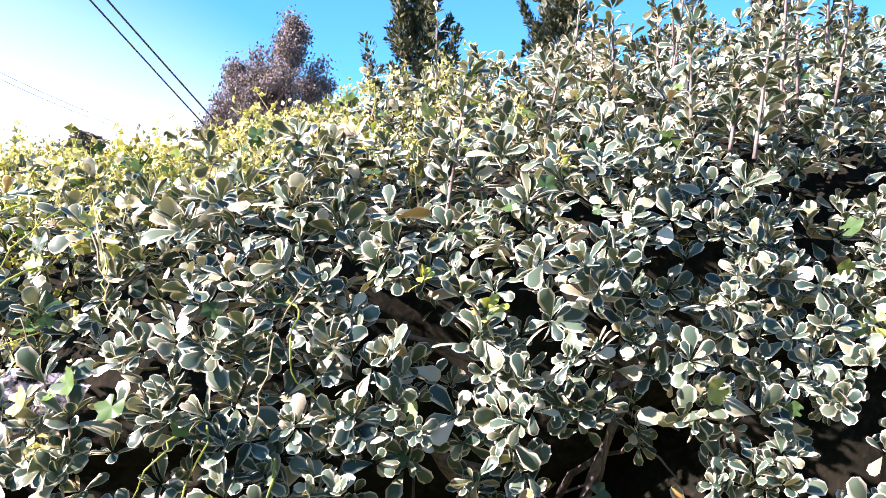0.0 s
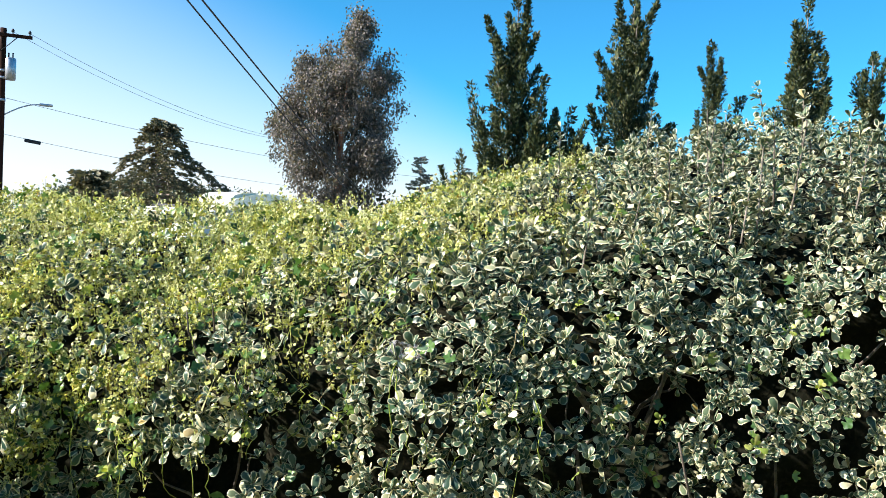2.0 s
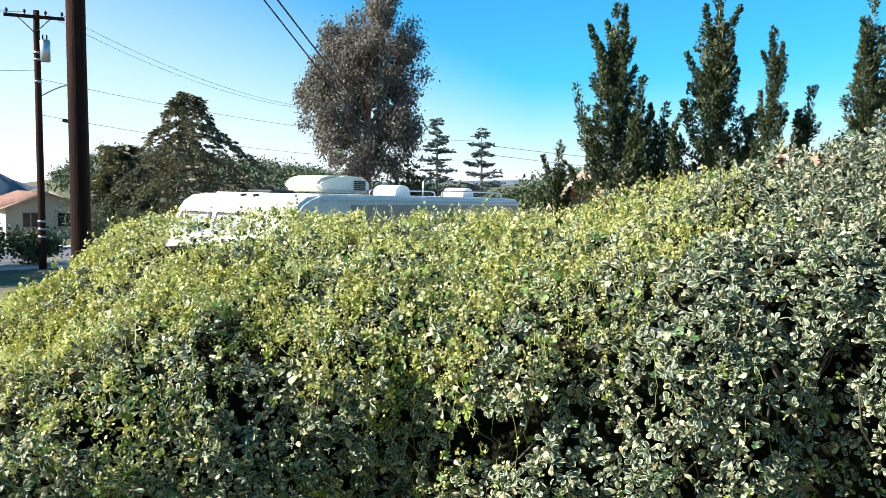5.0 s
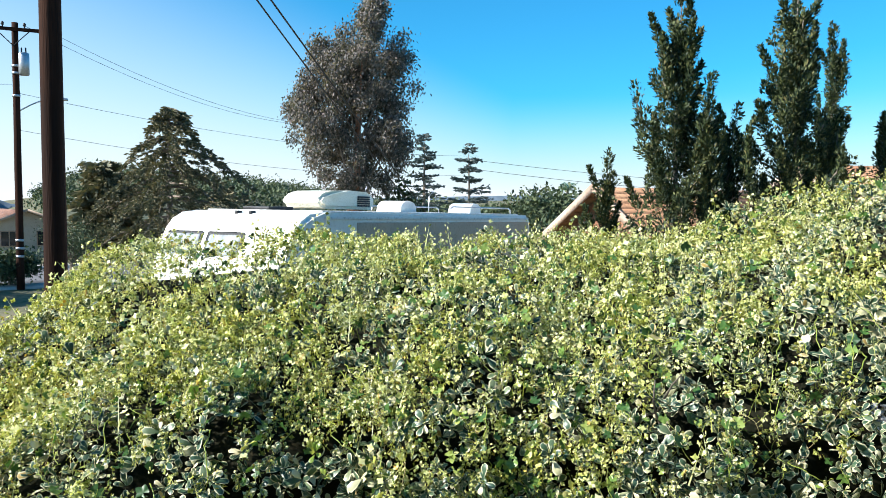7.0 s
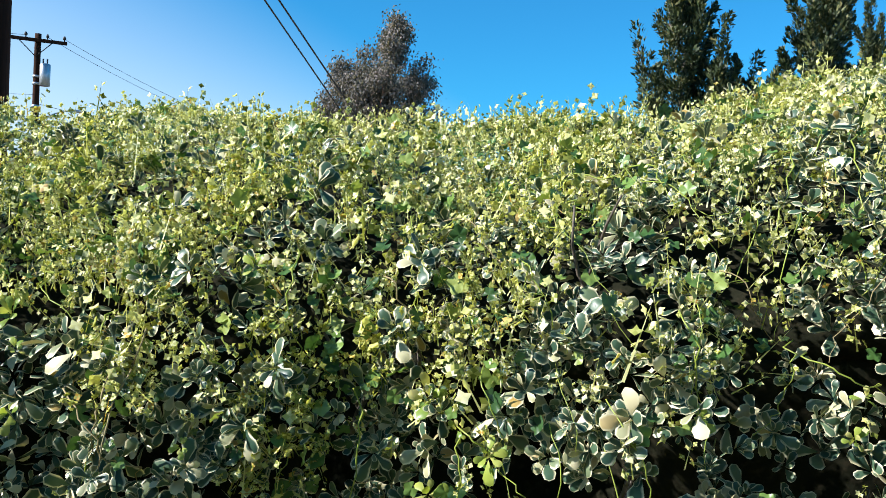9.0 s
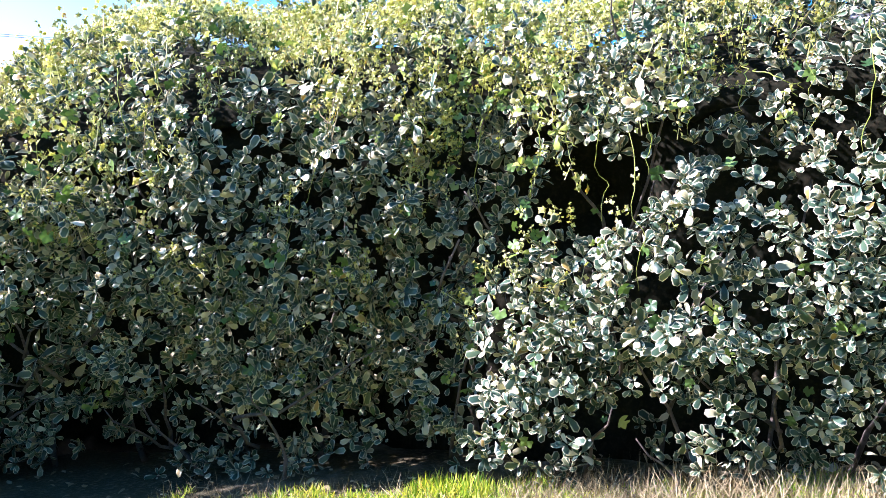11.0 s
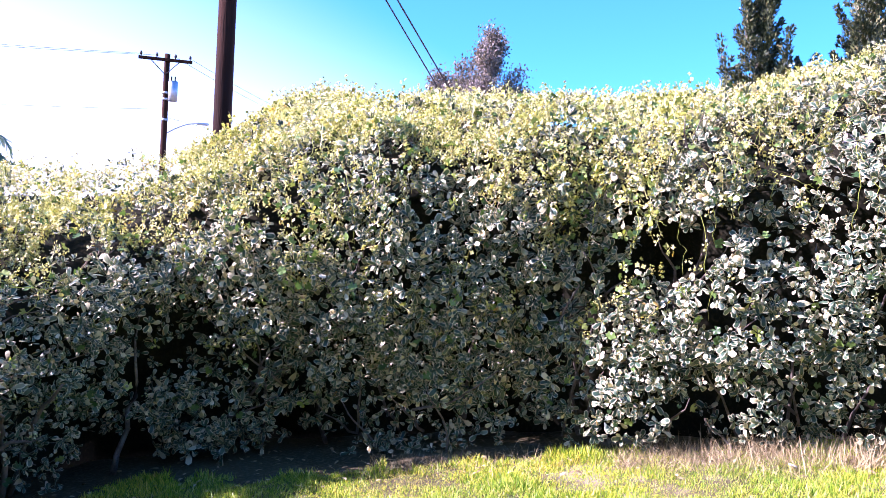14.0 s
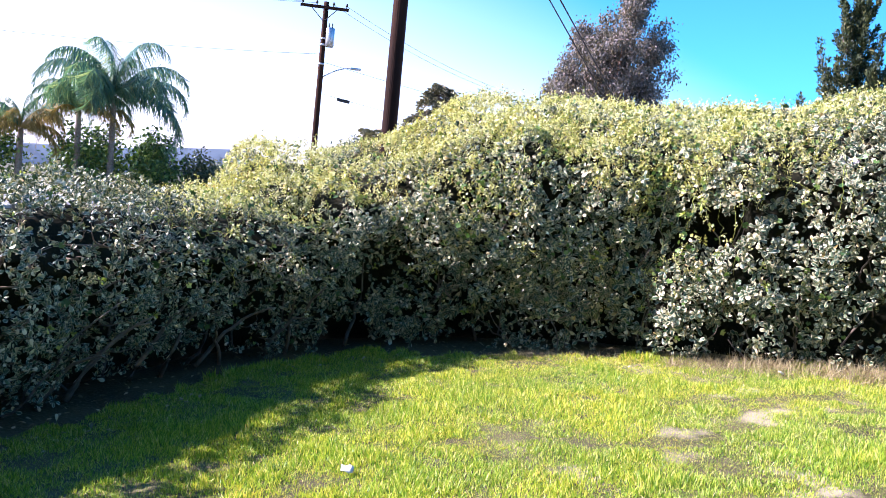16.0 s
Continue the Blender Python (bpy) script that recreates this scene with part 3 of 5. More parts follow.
    part("young_leaves", mesh_from("young_leaves", v, f, M_YOUNG, uv, smooth=True), hedge, "lime-green young leaf tips")["kind"] = "stuff"
    # stems that show in the hollows and at the foot
    g = np.random.default_rng(9)
    for s in np.linspace(1.6, LENGTH - 0.5, 34):
        x, y, h, nx, ny = hedge_line(s)
        z0 = float(ground_z(x, y))
        inn = g.uniform(0.35, 0.8)
        top = g.uniform(0.45, 0.68) * (h - z0)
        a = np.array([x + nx * inn, y + ny * inn, z0 - 0.02])
        b = np.array([x + nx * g.uniform(0.08, 0.22), y + ny * 0.15, z0 + top]) + g.normal(0, 0.28, 3) * (1, 0.4, 0.3)
        t = np.linspace(0, 1, 9)[:, None]
        line = a * (1 - t) + b * t + np.cumsum(g.normal(0, 0.018, (9, 3)), 0)
        part("stem", tube_mesh("stem", line, np.linspace(g.uniform(0.007, 0.016), 0.003, 9), M_STEM), hedge)
    for k in range(150):
        s0, u0 = g.uniform(1.2, 4.6), g.uniform(0.03, 0.5)
        run = np.linspace(0, 1, 8)
        ss = s0 + g.normal(0, 0.16) * run + np.cumsum(g.normal(0, 0.012, 8))
        uu = u0 + g.uniform(0.02, 0.13) * run
        q, nn = hedge_point(ss, uu)
        q = q + nn * (lumps(q) + g.uniform(-0.02, 0.05) - 0.10 * (1 - run) + 0.02 * np.sin(run * 7))[:, None]
        part("twig", tube_mesh("twig", q, np.linspace(g.uniform(0.0035, 0.008), 0.0022, 8), M_TANTWIG, 5), hedge)
    for k in range(11):
        s0 = g.uniform(2.2, 4.6)
        x, y, h, nx, ny = hedge_line(s0)
        z0 = float(ground_z(x, y))
        a = np.array([x + nx * 0.35, y + ny * 0.35, z0 - 0.02])
        tx, ty = ny, -nx
        along = g.uniform(-0.35, 0.35)
        b = np.array([x - tx * along + nx * 0.03, y - ty * along + ny * 0.03, z0 + g.uniform(0.3, 0.5)])
        t = np.linspace(0, 1, 9)[:, None]
        line = a * (1 - t) + b * t + np.array([0, 0, 0.08]) * np.sin(t * 3.1) + np.cumsum(g.normal(0, 0.010, (9, 3)), 0)
        part("stem", tube_mesh("stem", line, np.linspace(g.uniform(0.010, 0.018), 0.005, 9), M_TANTWIG), hedge)
    for x, y, z, r in HOLES:
        for k in range(3):
            a = np.array([x, y + 0.22, z - 0.2]) + g.normal(0, 0.08, 3)
            b = np.array([x, y - 0.02, z + 0.05]) + g.normal(0, 0.16, 3) * (1, 0.2, 0.35)
            t = np.linspace(0, 1, 7)[:, None]
            line = a * (1 - t) + b * t + np.cumsum(g.normal(0, 0.012, (7, 3)), 0)
            part("branch", tube_mesh("branch", line, np.linspace(0.008, 0.002, 7), M_STEM, 6), hedge)
    for a, b, r in (((0.44, 1.38, 1.20), (0.50, 1.22, 1.55), 0.011), ((0.42, 1.25, 1.49), (0.50, 1.20, 1.55), 0.007), ((0.44, 1.30, 1.48), (0.60, 1.27, 1.44), 0.004),
                    ((0.30, 1.36, 1.24), (0.10, 1.24, 1.51), 0.015), ((0.26, 1.32, 1.36), (-0.08, 1.20, 1.51), 0.008), ((0.22, 1.30, 1.41), (-0.03, 1.24, 1.49), 0.005),
                    ((0.24, 1.28, 1.55), (0.06, 1.22, 1.60), 0.006), ((0.12, 1.26, 1.50), (0.13, 1.20, 1.62), 0.006), ((0.48, 1.30, 1.47), (0.58, 1.28, 1.36), 0.003)):
        t = np.linspace(0, 1, 9)[:, None]
        line = np.array(a) * (1 - t) + np.array(b) * t + np.cumsum(g.normal(0, 0.003, (9, 3)), 0)
        part("branch", tube_mesh("branch", line, np.linspace(r, r * 0.6, 9), M_BARK, 7), hedge, "bare grey branch")
    # tall fresh shoots standing out of the top
    tops = []
    for k in range(56):
        s = g.uniform(LENGTH - 3.3, LENGTH - 1.0) if k < 44 else g.uniform(4, LENGTH - 3.6)
        p0, _ = hedge_point(np.array([s]), np.array([g.uniform(0.6, 0.85)]))
        tall = g.uniform(0.08, 0.32) if k < 44 else g.uniform(0.03, 0.10)
        lean = np.array([g.normal(0, 0.12), g.normal(0, 0.12), 1.0])
        line = p0 + lean * np.linspace(0, tall, 8)[:, None]
        part("shoot", tube_mesh("shoot", line, np.linspace(0.004, 0.002, 8), M_BARK, 5), hedge)
        tops += [(q, unit(lean + 0.3 * g.normal(size=3))) for q in line[1:]]
    q = np.array([a for a, _ in tops])
    ax = np.array([a for _, a in tops])
    v, f, uv = scatter(LEAF, *rosettes(q, ax, np.full(len(q), 0.036), 8, 71))
    part("shoot_leaves", mesh_from("shoot_leaves", v, f, M_LEAF, uv, smooth=True), hedge)["kind"] = "stuff"
    return hedge


hedge = make_hedge()


def make_web(at, size):
    """A dusty sheet web slung between leaves, sagging and torn at its rim."""
    g = np.random.default_rng(27)
    a, r = np.meshgrid(np.linspace(0, 2 * np.pi, 24, endpoint=False), np.linspace(0.05, 1, 9), indexing="ij")
    rad = size * r * (1 + 0.25 * np.sin(3 * a + 1) * r + 0.12 * g.normal(size=a.shape) * r)
    v = np.stack([at[0] + rad * np.cos(a), at[1] + 0.35 * rad * np.sin(a) - 0.02 + 0.006 * g.normal(size=a.shape), at[2] + 0.55 * rad * np.sin(a) - 0.03 * (1 - r * r)], -1).reshape(-1, 3)
    i, j = np.meshgrid(np.arange(24), np.arange(8), indexing="ij")
    q = np.stack([i * 9 + j, ((i + 1) % 24) * 9 + j, ((i + 1) % 24) * 9 + j + 1, i * 9 + j + 1], -1).reshape(-1, 4)
    m, nt, bsdf = mat_nodes("dusty_web", 0.8)
    bsdf.inputs["Base Color"].default_value = (0.62, 0.60, 0.62, 1)
    nt.links.new(ramp(nt, noise_tex(nt, 60, 5), [(0.40, (0.0, 0.0, 0.0)), (0.62, (0.8, 0.8, 0.8))]), bsdf.inputs["Alpha"])
    tagged(part("spider_web", mesh_from("spider_web", v, [q], m)), "dusty grey sheet web between the hedge leaves", "spider web")


make_web((-0.4, 1.14, 1.52), 0.06)

# ---------------------------------------------------------------- vine over the hedge
def lobed_template():
    """A five-lobed leaf, cupped, its lobes pointed and the notches between them shallow."""
    pts, uv = [(0, 0, 0.35)], [(0, 0.5)]
    for k in range(19):
        a = math.radians(-155 + k * 310 / 18)
        r = 0.44 + 0.085 * math.cos(a * 5) * (0.7 + 0.3 * math.cos(a)) + 0.06 * math.cos(a)
        pts.append((math.sin(a) * r, -0.16 * r * r - 0.05 * math.cos(a * 5), 0.35 + math.cos(a) * r))
        uv.append((1, 0))
    t = np.array([(0, k, k + 1) for k in range(1, 19)])
    return np.array(pts, float), t, np.zeros((0, 4), int), np.array(uv, float)


def spike_template(florets=10, seed=2, floret=1.0):
    """A thin upright flower spike: a stalk and small star-like florets of two crossed petals up its length."""
    g = np.random.default_rng(seed)
    v = [(-0.02, 0, 0), (0.02, 0, 0), (0.008, 0.01, 1.0)]
    t = [(0, 1, 2)]
    for k in range(florets):
        h = 0.22 + 0.78 * k / florets
        a = k * 2.4
        r = 0.16 * (1.1 - h * 0.6)
        c = np.array([math.cos(a) * r, math.sin(a) * r, h])
        e1 = unit(g.normal(size=3)) * 0.074 * floret * (1.25 - 0.6 * h)
        e2 = unit(np.cross(e1, g.normal(size=3))) * np.linalg.norm(e1)
        dip = unit(np.cross(e1, e2)) * 0.03
        for p, q in ((e1, e2 * 0.72), (e2, e1 * 0.72)):
            i = len(v)
            v += [tuple(c + p), tuple(c + q + dip), tuple(c - p), tuple(c - q + dip)]
            t += [(i, i + 1, i + 2), (i + 2, i + 3, i)]
    return np.array(v, float), np.array(t), np.zeros((0, 4), int), np.zeros((len(v), 2))


def make_vine():
    vine = thing("climbing_vine", "yellow-green climbing vine with cream flower spikes over the hedge", "vine")
    s, u = (np.concatenate(q) for q in zip(hedge_samples(2500, 0.15, 1.0, 2.2), hedge_samples(2600, 0.62, 1.0, 3.7, 5.8)))
    p, n = hedge_point(s, u)
    c = vine_cover(p, s, u)
    spikes = rng.uniform(0, 1, len(p)) < c * 0.85
    at = p[spikes] + n[spikes] * (lumps(p[spikes]) + rng.uniform(0.0, 0.05, spikes.sum()))[:, None]
    ax = unit(n[spikes] * 0.5 + np.array([0, 0, 0.8]) + 0.45 * rng.normal(size=at.shape))
    tall = rng.uniform(0.045, 0.085, len(at)) * np.where(rng.uniform(0, 1, len(at)) > 0.94, 1.9, 1)
    half = len(at) // 2
    for sl, seed in ((slice(0, half), 2), (slice(half, None), 8)):
        t = spike_template(6, seed, 1.5)
        v, f, uv = scatter(t, at[sl], ax[sl], rng.normal(size=at[sl].shape), tall[sl])
        part("blossom", mesh_from("blossom", v, f, M_FLOWER, uv), vine, "cream and yellow-green flower spikes")["kind"] = "stuff"
    # tall thin flower stalks against the sky
    s, u = hedge_samples(60, 0.60, 1.0, 3.4, LENGTH - 3.2)
    p, n = hedge_point(s, u)
    p = p[(p[:, 0] > -1.95) & (p[:, 0] < -0.55) | (rng.uniform(0, 1, len(p)) < 0.12)]
    t = spike_template(14, 5)
    t[0][:, :2] *= 0.55
    v, f, uv = scatter(t, p, unit(np.array([0, 0, 1.0]) + 0.2 * rng.normal(size=p.shape)), rng.normal(size=p.shape), rng.uniform(0.08, 0.19, len(p)))
    part("flower_spray", mesh_from("flower_spray", v, f, M_FLOWER, uv), vine, "tall thin cream flower stalks")["kind"] = "stuff"
    s, u = hedge_samples(640, 0.08, 0.99, 2.6)
    p, n = hedge_point(s, u)
    c = np.clip(vine_cover(p, s, u) + 0.05, 0, 1)
    lv = rng.uniform(0, 1, len(p)) < c * 0.95
    at = p[lv] + n[lv] * (lumps(p[lv]) + rng.uniform(0.02, 0.07, lv.sum()))[:, None]
    ax = unit(0.5 * n[lv] + np.array([0, 0, -0.15]) + 0.7 * rng.normal(size=at.shape))
    v, f, uv = scatter(lobed_template(), at, ax, np.cross(ax, n[lv]) + 0.3 * rng.normal(size=at.shape), rng.uniform(0.020, 0.048, len(at)))
    part("vine_leaves", mesh_from("vine_leaves", v, f, M_VINE, uv), vine, "lobed green vine leaves")["kind"] = "stuff"
    g = np.random.default_rng(15)
    for k in range(190):
        s0 = g.uniform(3.2, LENGTH - 3.4)
        u0 = g.uniform(0.36, 0.78)
        run = np.linspace(0, 1, 14)
        ss = s0 + g.normal(0, 0.08) * run + np.cumsum(g.normal(0, 0.008, 14))
        uu = u0 - g.uniform(0.03, 0.15) * run
        q, nn = hedge_point(ss, uu)
        q = q + nn * (0.05 + 0.03 * np.sin(run * g.uniform(3, 9)))[:, None] + nn * lumps(q)[:, None]
        if k % 3 == 0:                       # the free end hangs and curls up
            w = np.clip((run - 0.6) / 0.4, 0, 1) * g.uniform(3, 6)
            q = q + np.stack([0.016 * np.sin(w), 0 * w, 0.016 * (1 - np.cos(w))], 1)
        r = g.uniform(0.0010, 0.0021)
        part("tendril", tube_mesh("tendril", q, np.linspace(r, r * 0.55, 14), M_STRAW if k % 4 == 0 else M_YOUNG, 4), vine)
    return vine


vine = make_vine()


# ---------------------------------------------------------------- lawn
def grass_template():
    """One narrow bent blade."""
    return np.array([(-0.075, 0, 0), (0.075, 0, 0.05), (0, 0.36, 1.0)], float), np.array([(0, 1, 2)]), np.zeros((0, 4), int), np.zeros((3, 2))


def blade_template(w=1.0):
    v = [(-0.05 * w, 0, 0), (0.05 * w, 0, 0), (-0.035 * w, 0.08, 0.5), (0.035 * w, 0.08, 0.5), (0, 0.30, 1.0)]
    return np.array(v, float), np.array([(2, 3, 4)]), np.array([(0, 1, 3, 2)]), np.zeros((5, 2))


def lawn_edge(x):
    return np.interp(x, HX[3:], HY[3:] - 0.02)


def make_lawn():
    n = 500000
    x = rng.uniform(-4.3, 1.0, n)
    y = rng.uniform(-2.05, 1.6, n)
    bare = patch_noise(x, y, 1.6, 61)
    thin = np.clip((x + 1.9) / 1.2, 0, 1) * np.clip((0.2 - y) / 0.8, 0, 1)
    keep = (y < lawn_edge(x) + np.interp(x, (-3.4, -2.9, -1.6, -0.9), (0.24, 0.0, 0.05, 0.22)) + 0.16 * patch_noise(x, y, 6, 63)) & (x > np.interp(y, HY[:6], HX[:6]) - 0.06 + 0.22 * patch_noise(x, y, 4, 66))
    keep &= rng.uniform(0, 1, n) > np.clip(bare * 3.0 - 0.3, 0, 0.75) * thin + 0.03
    x, y = x[keep], y[keep]
    p = np.stack([x, y, ground_z(x, y)], 1)
    tuft = np.clip(1.0 + 0.9 * patch_noise(x, y, 7, 64) + 0.5 * patch_noise(x, y, 2.5, 65), 0.35, 2.4)
    tall = rng.uniform(0.013, 0.028, len(p)) * tuft * (1 + 0.9 * np.clip((y - lawn_edge(x) + 0.15) / 0.3, 0, 1))
    # coarser grass on the rest of the yard
    x, y = rng.uniform(-4.3, 3.8, 120000), rng.uniform(-4.7, 1.2, 120000)
    ok = ((x > 1.0) | (y < -2.05)) & (y < lawn_edge(x) + 0.1) & (x > np.interp(y, HY[:6], HX[:6])) & (rng.uniform(0, 1, len(x)) > np.clip(1.5 * patch_noise(x, y, 1.6, 61), 0, 0.6))
    p = np.concatenate([p, np.stack([x[ok], y[ok], ground_z(x[ok], y[ok])], 1)])
    tall = np.concatenate([tall, rng.uniform(0.03, 0.06, ok.sum())])
    ax = unit(np.array([0, 0, 1.0]) + 0.4 * rng.normal(size=p.shape))
    v, f, uv = scatter(grass_template(), p, ax, rng.normal(size=p.shape), tall)
    tagged(part("lawn_grass", mesh_from("lawn_grass", v, f, M_GRASS, uv)), "sunlit green lawn with thin dry patches", "grass", kind="stuff")
    # dry stalks at the hedge's foot
    n = 13000
    x = np.where(rng.uniform(0, 1, n) < 0.3, rng.uniform(-2.4, 1.4, n), rng.uniform(-1.3, 1.4, n))
    y = lawn_edge(x) + rng.normal(0.02, 0.11, n)
    p = np.stack([x, y, ground_z(x, y)], 1)
    ax = unit(np.array([0, 0, 0.7]) + 0.7 * rng.normal(size=p.shape))
    v, f, uv = scatter(blade_template(0.28), p, ax, rng.normal(size=p.shape), rng.uniform(0.04, 0.14, n) * np.interp(x, (-1.4, -0.6), (0.6, 1.0)))
    tagged(part("dry_grass", mesh_from("dry_grass", v, f, M_STRAW, uv)), "dry straw-coloured grass along the hedge's foot", "dry grass", kind="stuff")
    # fallen leaves on the soil
    n = 700
    s = rng.uniform(0.5, LENGTH - 1, n)
    hx, hy, _, nx, ny = hedge_line(s)
    o = rng.uniform(-0.28, 0.55, n)
    x, y = hx + nx * o, hy + ny * o
    p = np.stack([x, y, ground_z(x, y) + 0.012], 1)
    ax = unit(rng.normal(size=p.shape) * (1, 1, 0.2))
    v, f, uv = scatter(LEAF, p, ax, np.cross(ax, (0, 0, 1.0)) + 0.2 * rng.normal(size=p.shape), rng.uniform(0.022, 0.04, n))
    tagged(part("fallen_leaves", mesh_from("fallen_leaves", v, f, M_STRAW, uv)), "dead brown leaves on the soil under the hedge", "leaf litter", kind="stuff")


make_lawn()


def litter(at, size, turn):
    """A crumpled scrap of white paper."""
    g = np.random.default_rng(int(turn))
    v = [(a, b, 0.25 * abs(a) + 0.35 * g.uniform()) for a in (-0.5, -0.15, 0.2, 0.5) for b in (-0.4, 0.0, 0.4)]
    q = [(i * 3 + j, i * 3 + j + 1, i * 3 + j + 4, i * 3 + j + 3) for i in range(3) for j in range(2)]
    me = mesh_from("paper_scrap", np.array(v) * size, [np.array(q)], M_PAPER)
    ob = part("paper_scrap", me)
    ob.matrix_world = pose(*at, 20, 10, turn)
    sol = ob.modifiers.new("thick", "SOLIDIFY")
    sol.thickness = 0.003
    return tagged(ob, "small crumpled white paper scrap on the lawn", "litter")


for x, y, s, t in ((-2.63, -1.34, 0.05, 20), (-0.63, 1.0, 0.04, 70)):
    litter((x, y, float(ground_z(x, y)) + 0.02), s, t)


# ---------------------------------------------------------------- trees
def spray_template(seed=1, n=7, flat=0.0):
    """A tuft of narrow scales or needles spreading from a point along z."""
    g = np.random.default_rng(seed)
    v, t = [], []
    for k in range(n):
        d = unit(np.array([g.normal(0, 0.42), g.normal(0, 0.42) * (1 - flat), 1.0]))
        w = unit(np.cross(d, g.normal(size=3))) * 0.17
        b = np.array([0, 0, 0.5 * k / n])
        m = b + d * 0.45
        i = len(v)
        v += [tuple(b), tuple(m + w), tuple(m - w), tuple(b + d * 0.9)]
        t += [(i, i + 1, i + 2), (i + 1, i + 3, i + 2)]
    return np.array(v, float), np.array(t), np.zeros((0, 4), int), np.zeros((len(v), 2))


SCALE_SPRAY = (np.array([(0, 0, 0), (0.2, 0.06, 0.45), (-0.2, 0.06, 0.45), (0, 0, 0.95)], float), np.array([(0, 1, 2), (1, 3, 2)]), np.zeros((0, 4), int), np.zeros((4, 2)))

def trunk_line(at, height, g, wobble=0.02, n=10):
    t = np.linspace(0, 1, n)[:, None]
    line = np.array(at, float) + t * (0, 0, height) + np.cumsum(g.normal(0, wobble, (n, 3)) * (1, 1, 0), 0) * t
    return line


def juniper_width(h):
    """Share of the full width at a share of the height."""
    return np.interp(h, [0, 0.1, 0.4, 0.60, 0.70, 0.76, 0.82, 0.88, 0.94, 1.0], [0.4, 0.75, 1.0, 1.1, 0.85, 0.62, 0.44, 0.32, 0.20, 0.06])


def make_juniper(at, top, width, seed, density=1.0, lean=0.0):
    """An upright juniper: a leader and many side branches that sweep out and turn up into knobbly points."""
    g = np.random.default_rng(seed)
    base = np.array([*at, float(ground_z(*map(np.asarray, at)))])
    height = top - base[2]
    tree = thing("juniper_tree", "dark green upright juniper with flame-like twisted crown behind the hedge", "tree", group="row of junipers behind the hedge")
    line = trunk_line(base, height * 0.95, g, 0.03)
    line[:, 0] += lean * np.linspace(0, 1, 10) ** 1.5
    part("trunk", tube_mesh("trunk", line, np.linspace(0.07, 0.004, 10) * (0.5 + width * 0.7), M_BARK), tree)
    P, A, R, S = [], [], [], []
    share = np.linspace(0, 1, 10)

    def knob(c, d, size):
        """A dense pointed tuft round c along d."""
        n = int(g.uniform(70, 100) * density)
        t = g.uniform(0, 1, n)
        side = unit(np.cross(d, g.normal(size=(n, 3))))
        fat = size * 0.48 * np.sin(np.pi * (0.22 + 0.76 * t)) * np.sqrt(g.uniform(0.15, 1.0, n))
        P.append(c + d * ((t - 0.4) * size * 1.5)[:, None] + side * fat[:, None])
        A.append(unit(d * 1.0 + side * 0.7 + 0.25 * g.normal(size=(n, 3))))
        R.append(np.cross(A[-1], side + 0.25 * g.normal(size=(n, 3))))
        S.append(g.uniform(0.030, 0.050, n))

    def on_trunk(h):
        return np.array([np.interp(h, share, line[:, i]) for i in range(3)])

    branches = int((15 + 95 * width) * height / 3.5)
    for k in range(branches):
        h0 = 0.10 + 0.86 * ((k + g.uniform(0, 1)) / branches) ** 0.75
        a = k * 2.4 + g.uniform(-0.6, 0.6)
        out = np.array([math.cos(a), math.sin(a), 0])
        uneven = 1 + 0.30 * math.sin(a + 7 * h0 + seed) + 0.22 * math.sin(3 * a - 15 * h0 + 2 * seed)
        reach = 0.88 * width * float(juniper_width(h0)) * uneven * g.uniform(0.55, 1.0) + 0.02
        rise = reach * g.uniform(0.5, 1.1) + 0.06
        foot = on_trunk(h0 - 0.03)
        tt = np.linspace(0.12, 1, 4 + int(reach * 12))
        run = foot + out * (reach * np.sin(tt * 1.45))[:, None] + np.array([0, 0, 1.0]) * (rise * tt ** 1.9)[:, None]
        run = run + np.cumsum(g.normal(0, 0.012, run.shape), 0)
        for i in range(len(run)):
            d = unit(run[min(i + 1, len(run) - 1)] - run[max(i - 1, 0)] + np.array([0, 0, 0.03]))
            knob(run[i] + g.normal(0, 0.02, 3), unit(d + 0.45 * g.normal(size=3) + np.array([0, 0, 0.5])), g.uniform(0.09, 0.155) * (1.2 - 0.45 * tt[i]))
        if g.uniform() < 0.35:
            tip = unit(out * g.uniform(0.0, 0.5) + np.array([0, 0, 1.0]))
            for i in range(4):
                knob(run[-1] + tip * 0.06 * (i + 1), tip, 0.09 - 0.015 * i)
        if k % 4 == 0:
            part("limb", tube_mesh("limb", np.vstack([foot, run]), np.linspace(0.016, 0.004, len(run) + 1), M_BARK, 5), tree)
    for h in np.arange(0.18, 1.03, 0.028):
        for i in range(2 if h < 0.8 else 1):
            knob(on_trunk(h) + g.normal(0, 0.16, 3) * width * float(juniper_width(h)) * (1, 1, 0.3), unit(np.array([0, 0, 1.0]) + 0.35 * g.normal(size=3)), g.uniform(0.11, 0.16) * (1.25 - 0.6 * h))
    P, A, R, S = np.concatenate(P), np.concatenate(A), np.concatenate(R), np.concatenate(S)
    v, f, uv = scatter(SCALE_SPRAY, P, A, R, S)
    part("crown", mesh_from("crown", v, f, M_JUNIPER, uv), tree)
    return tree


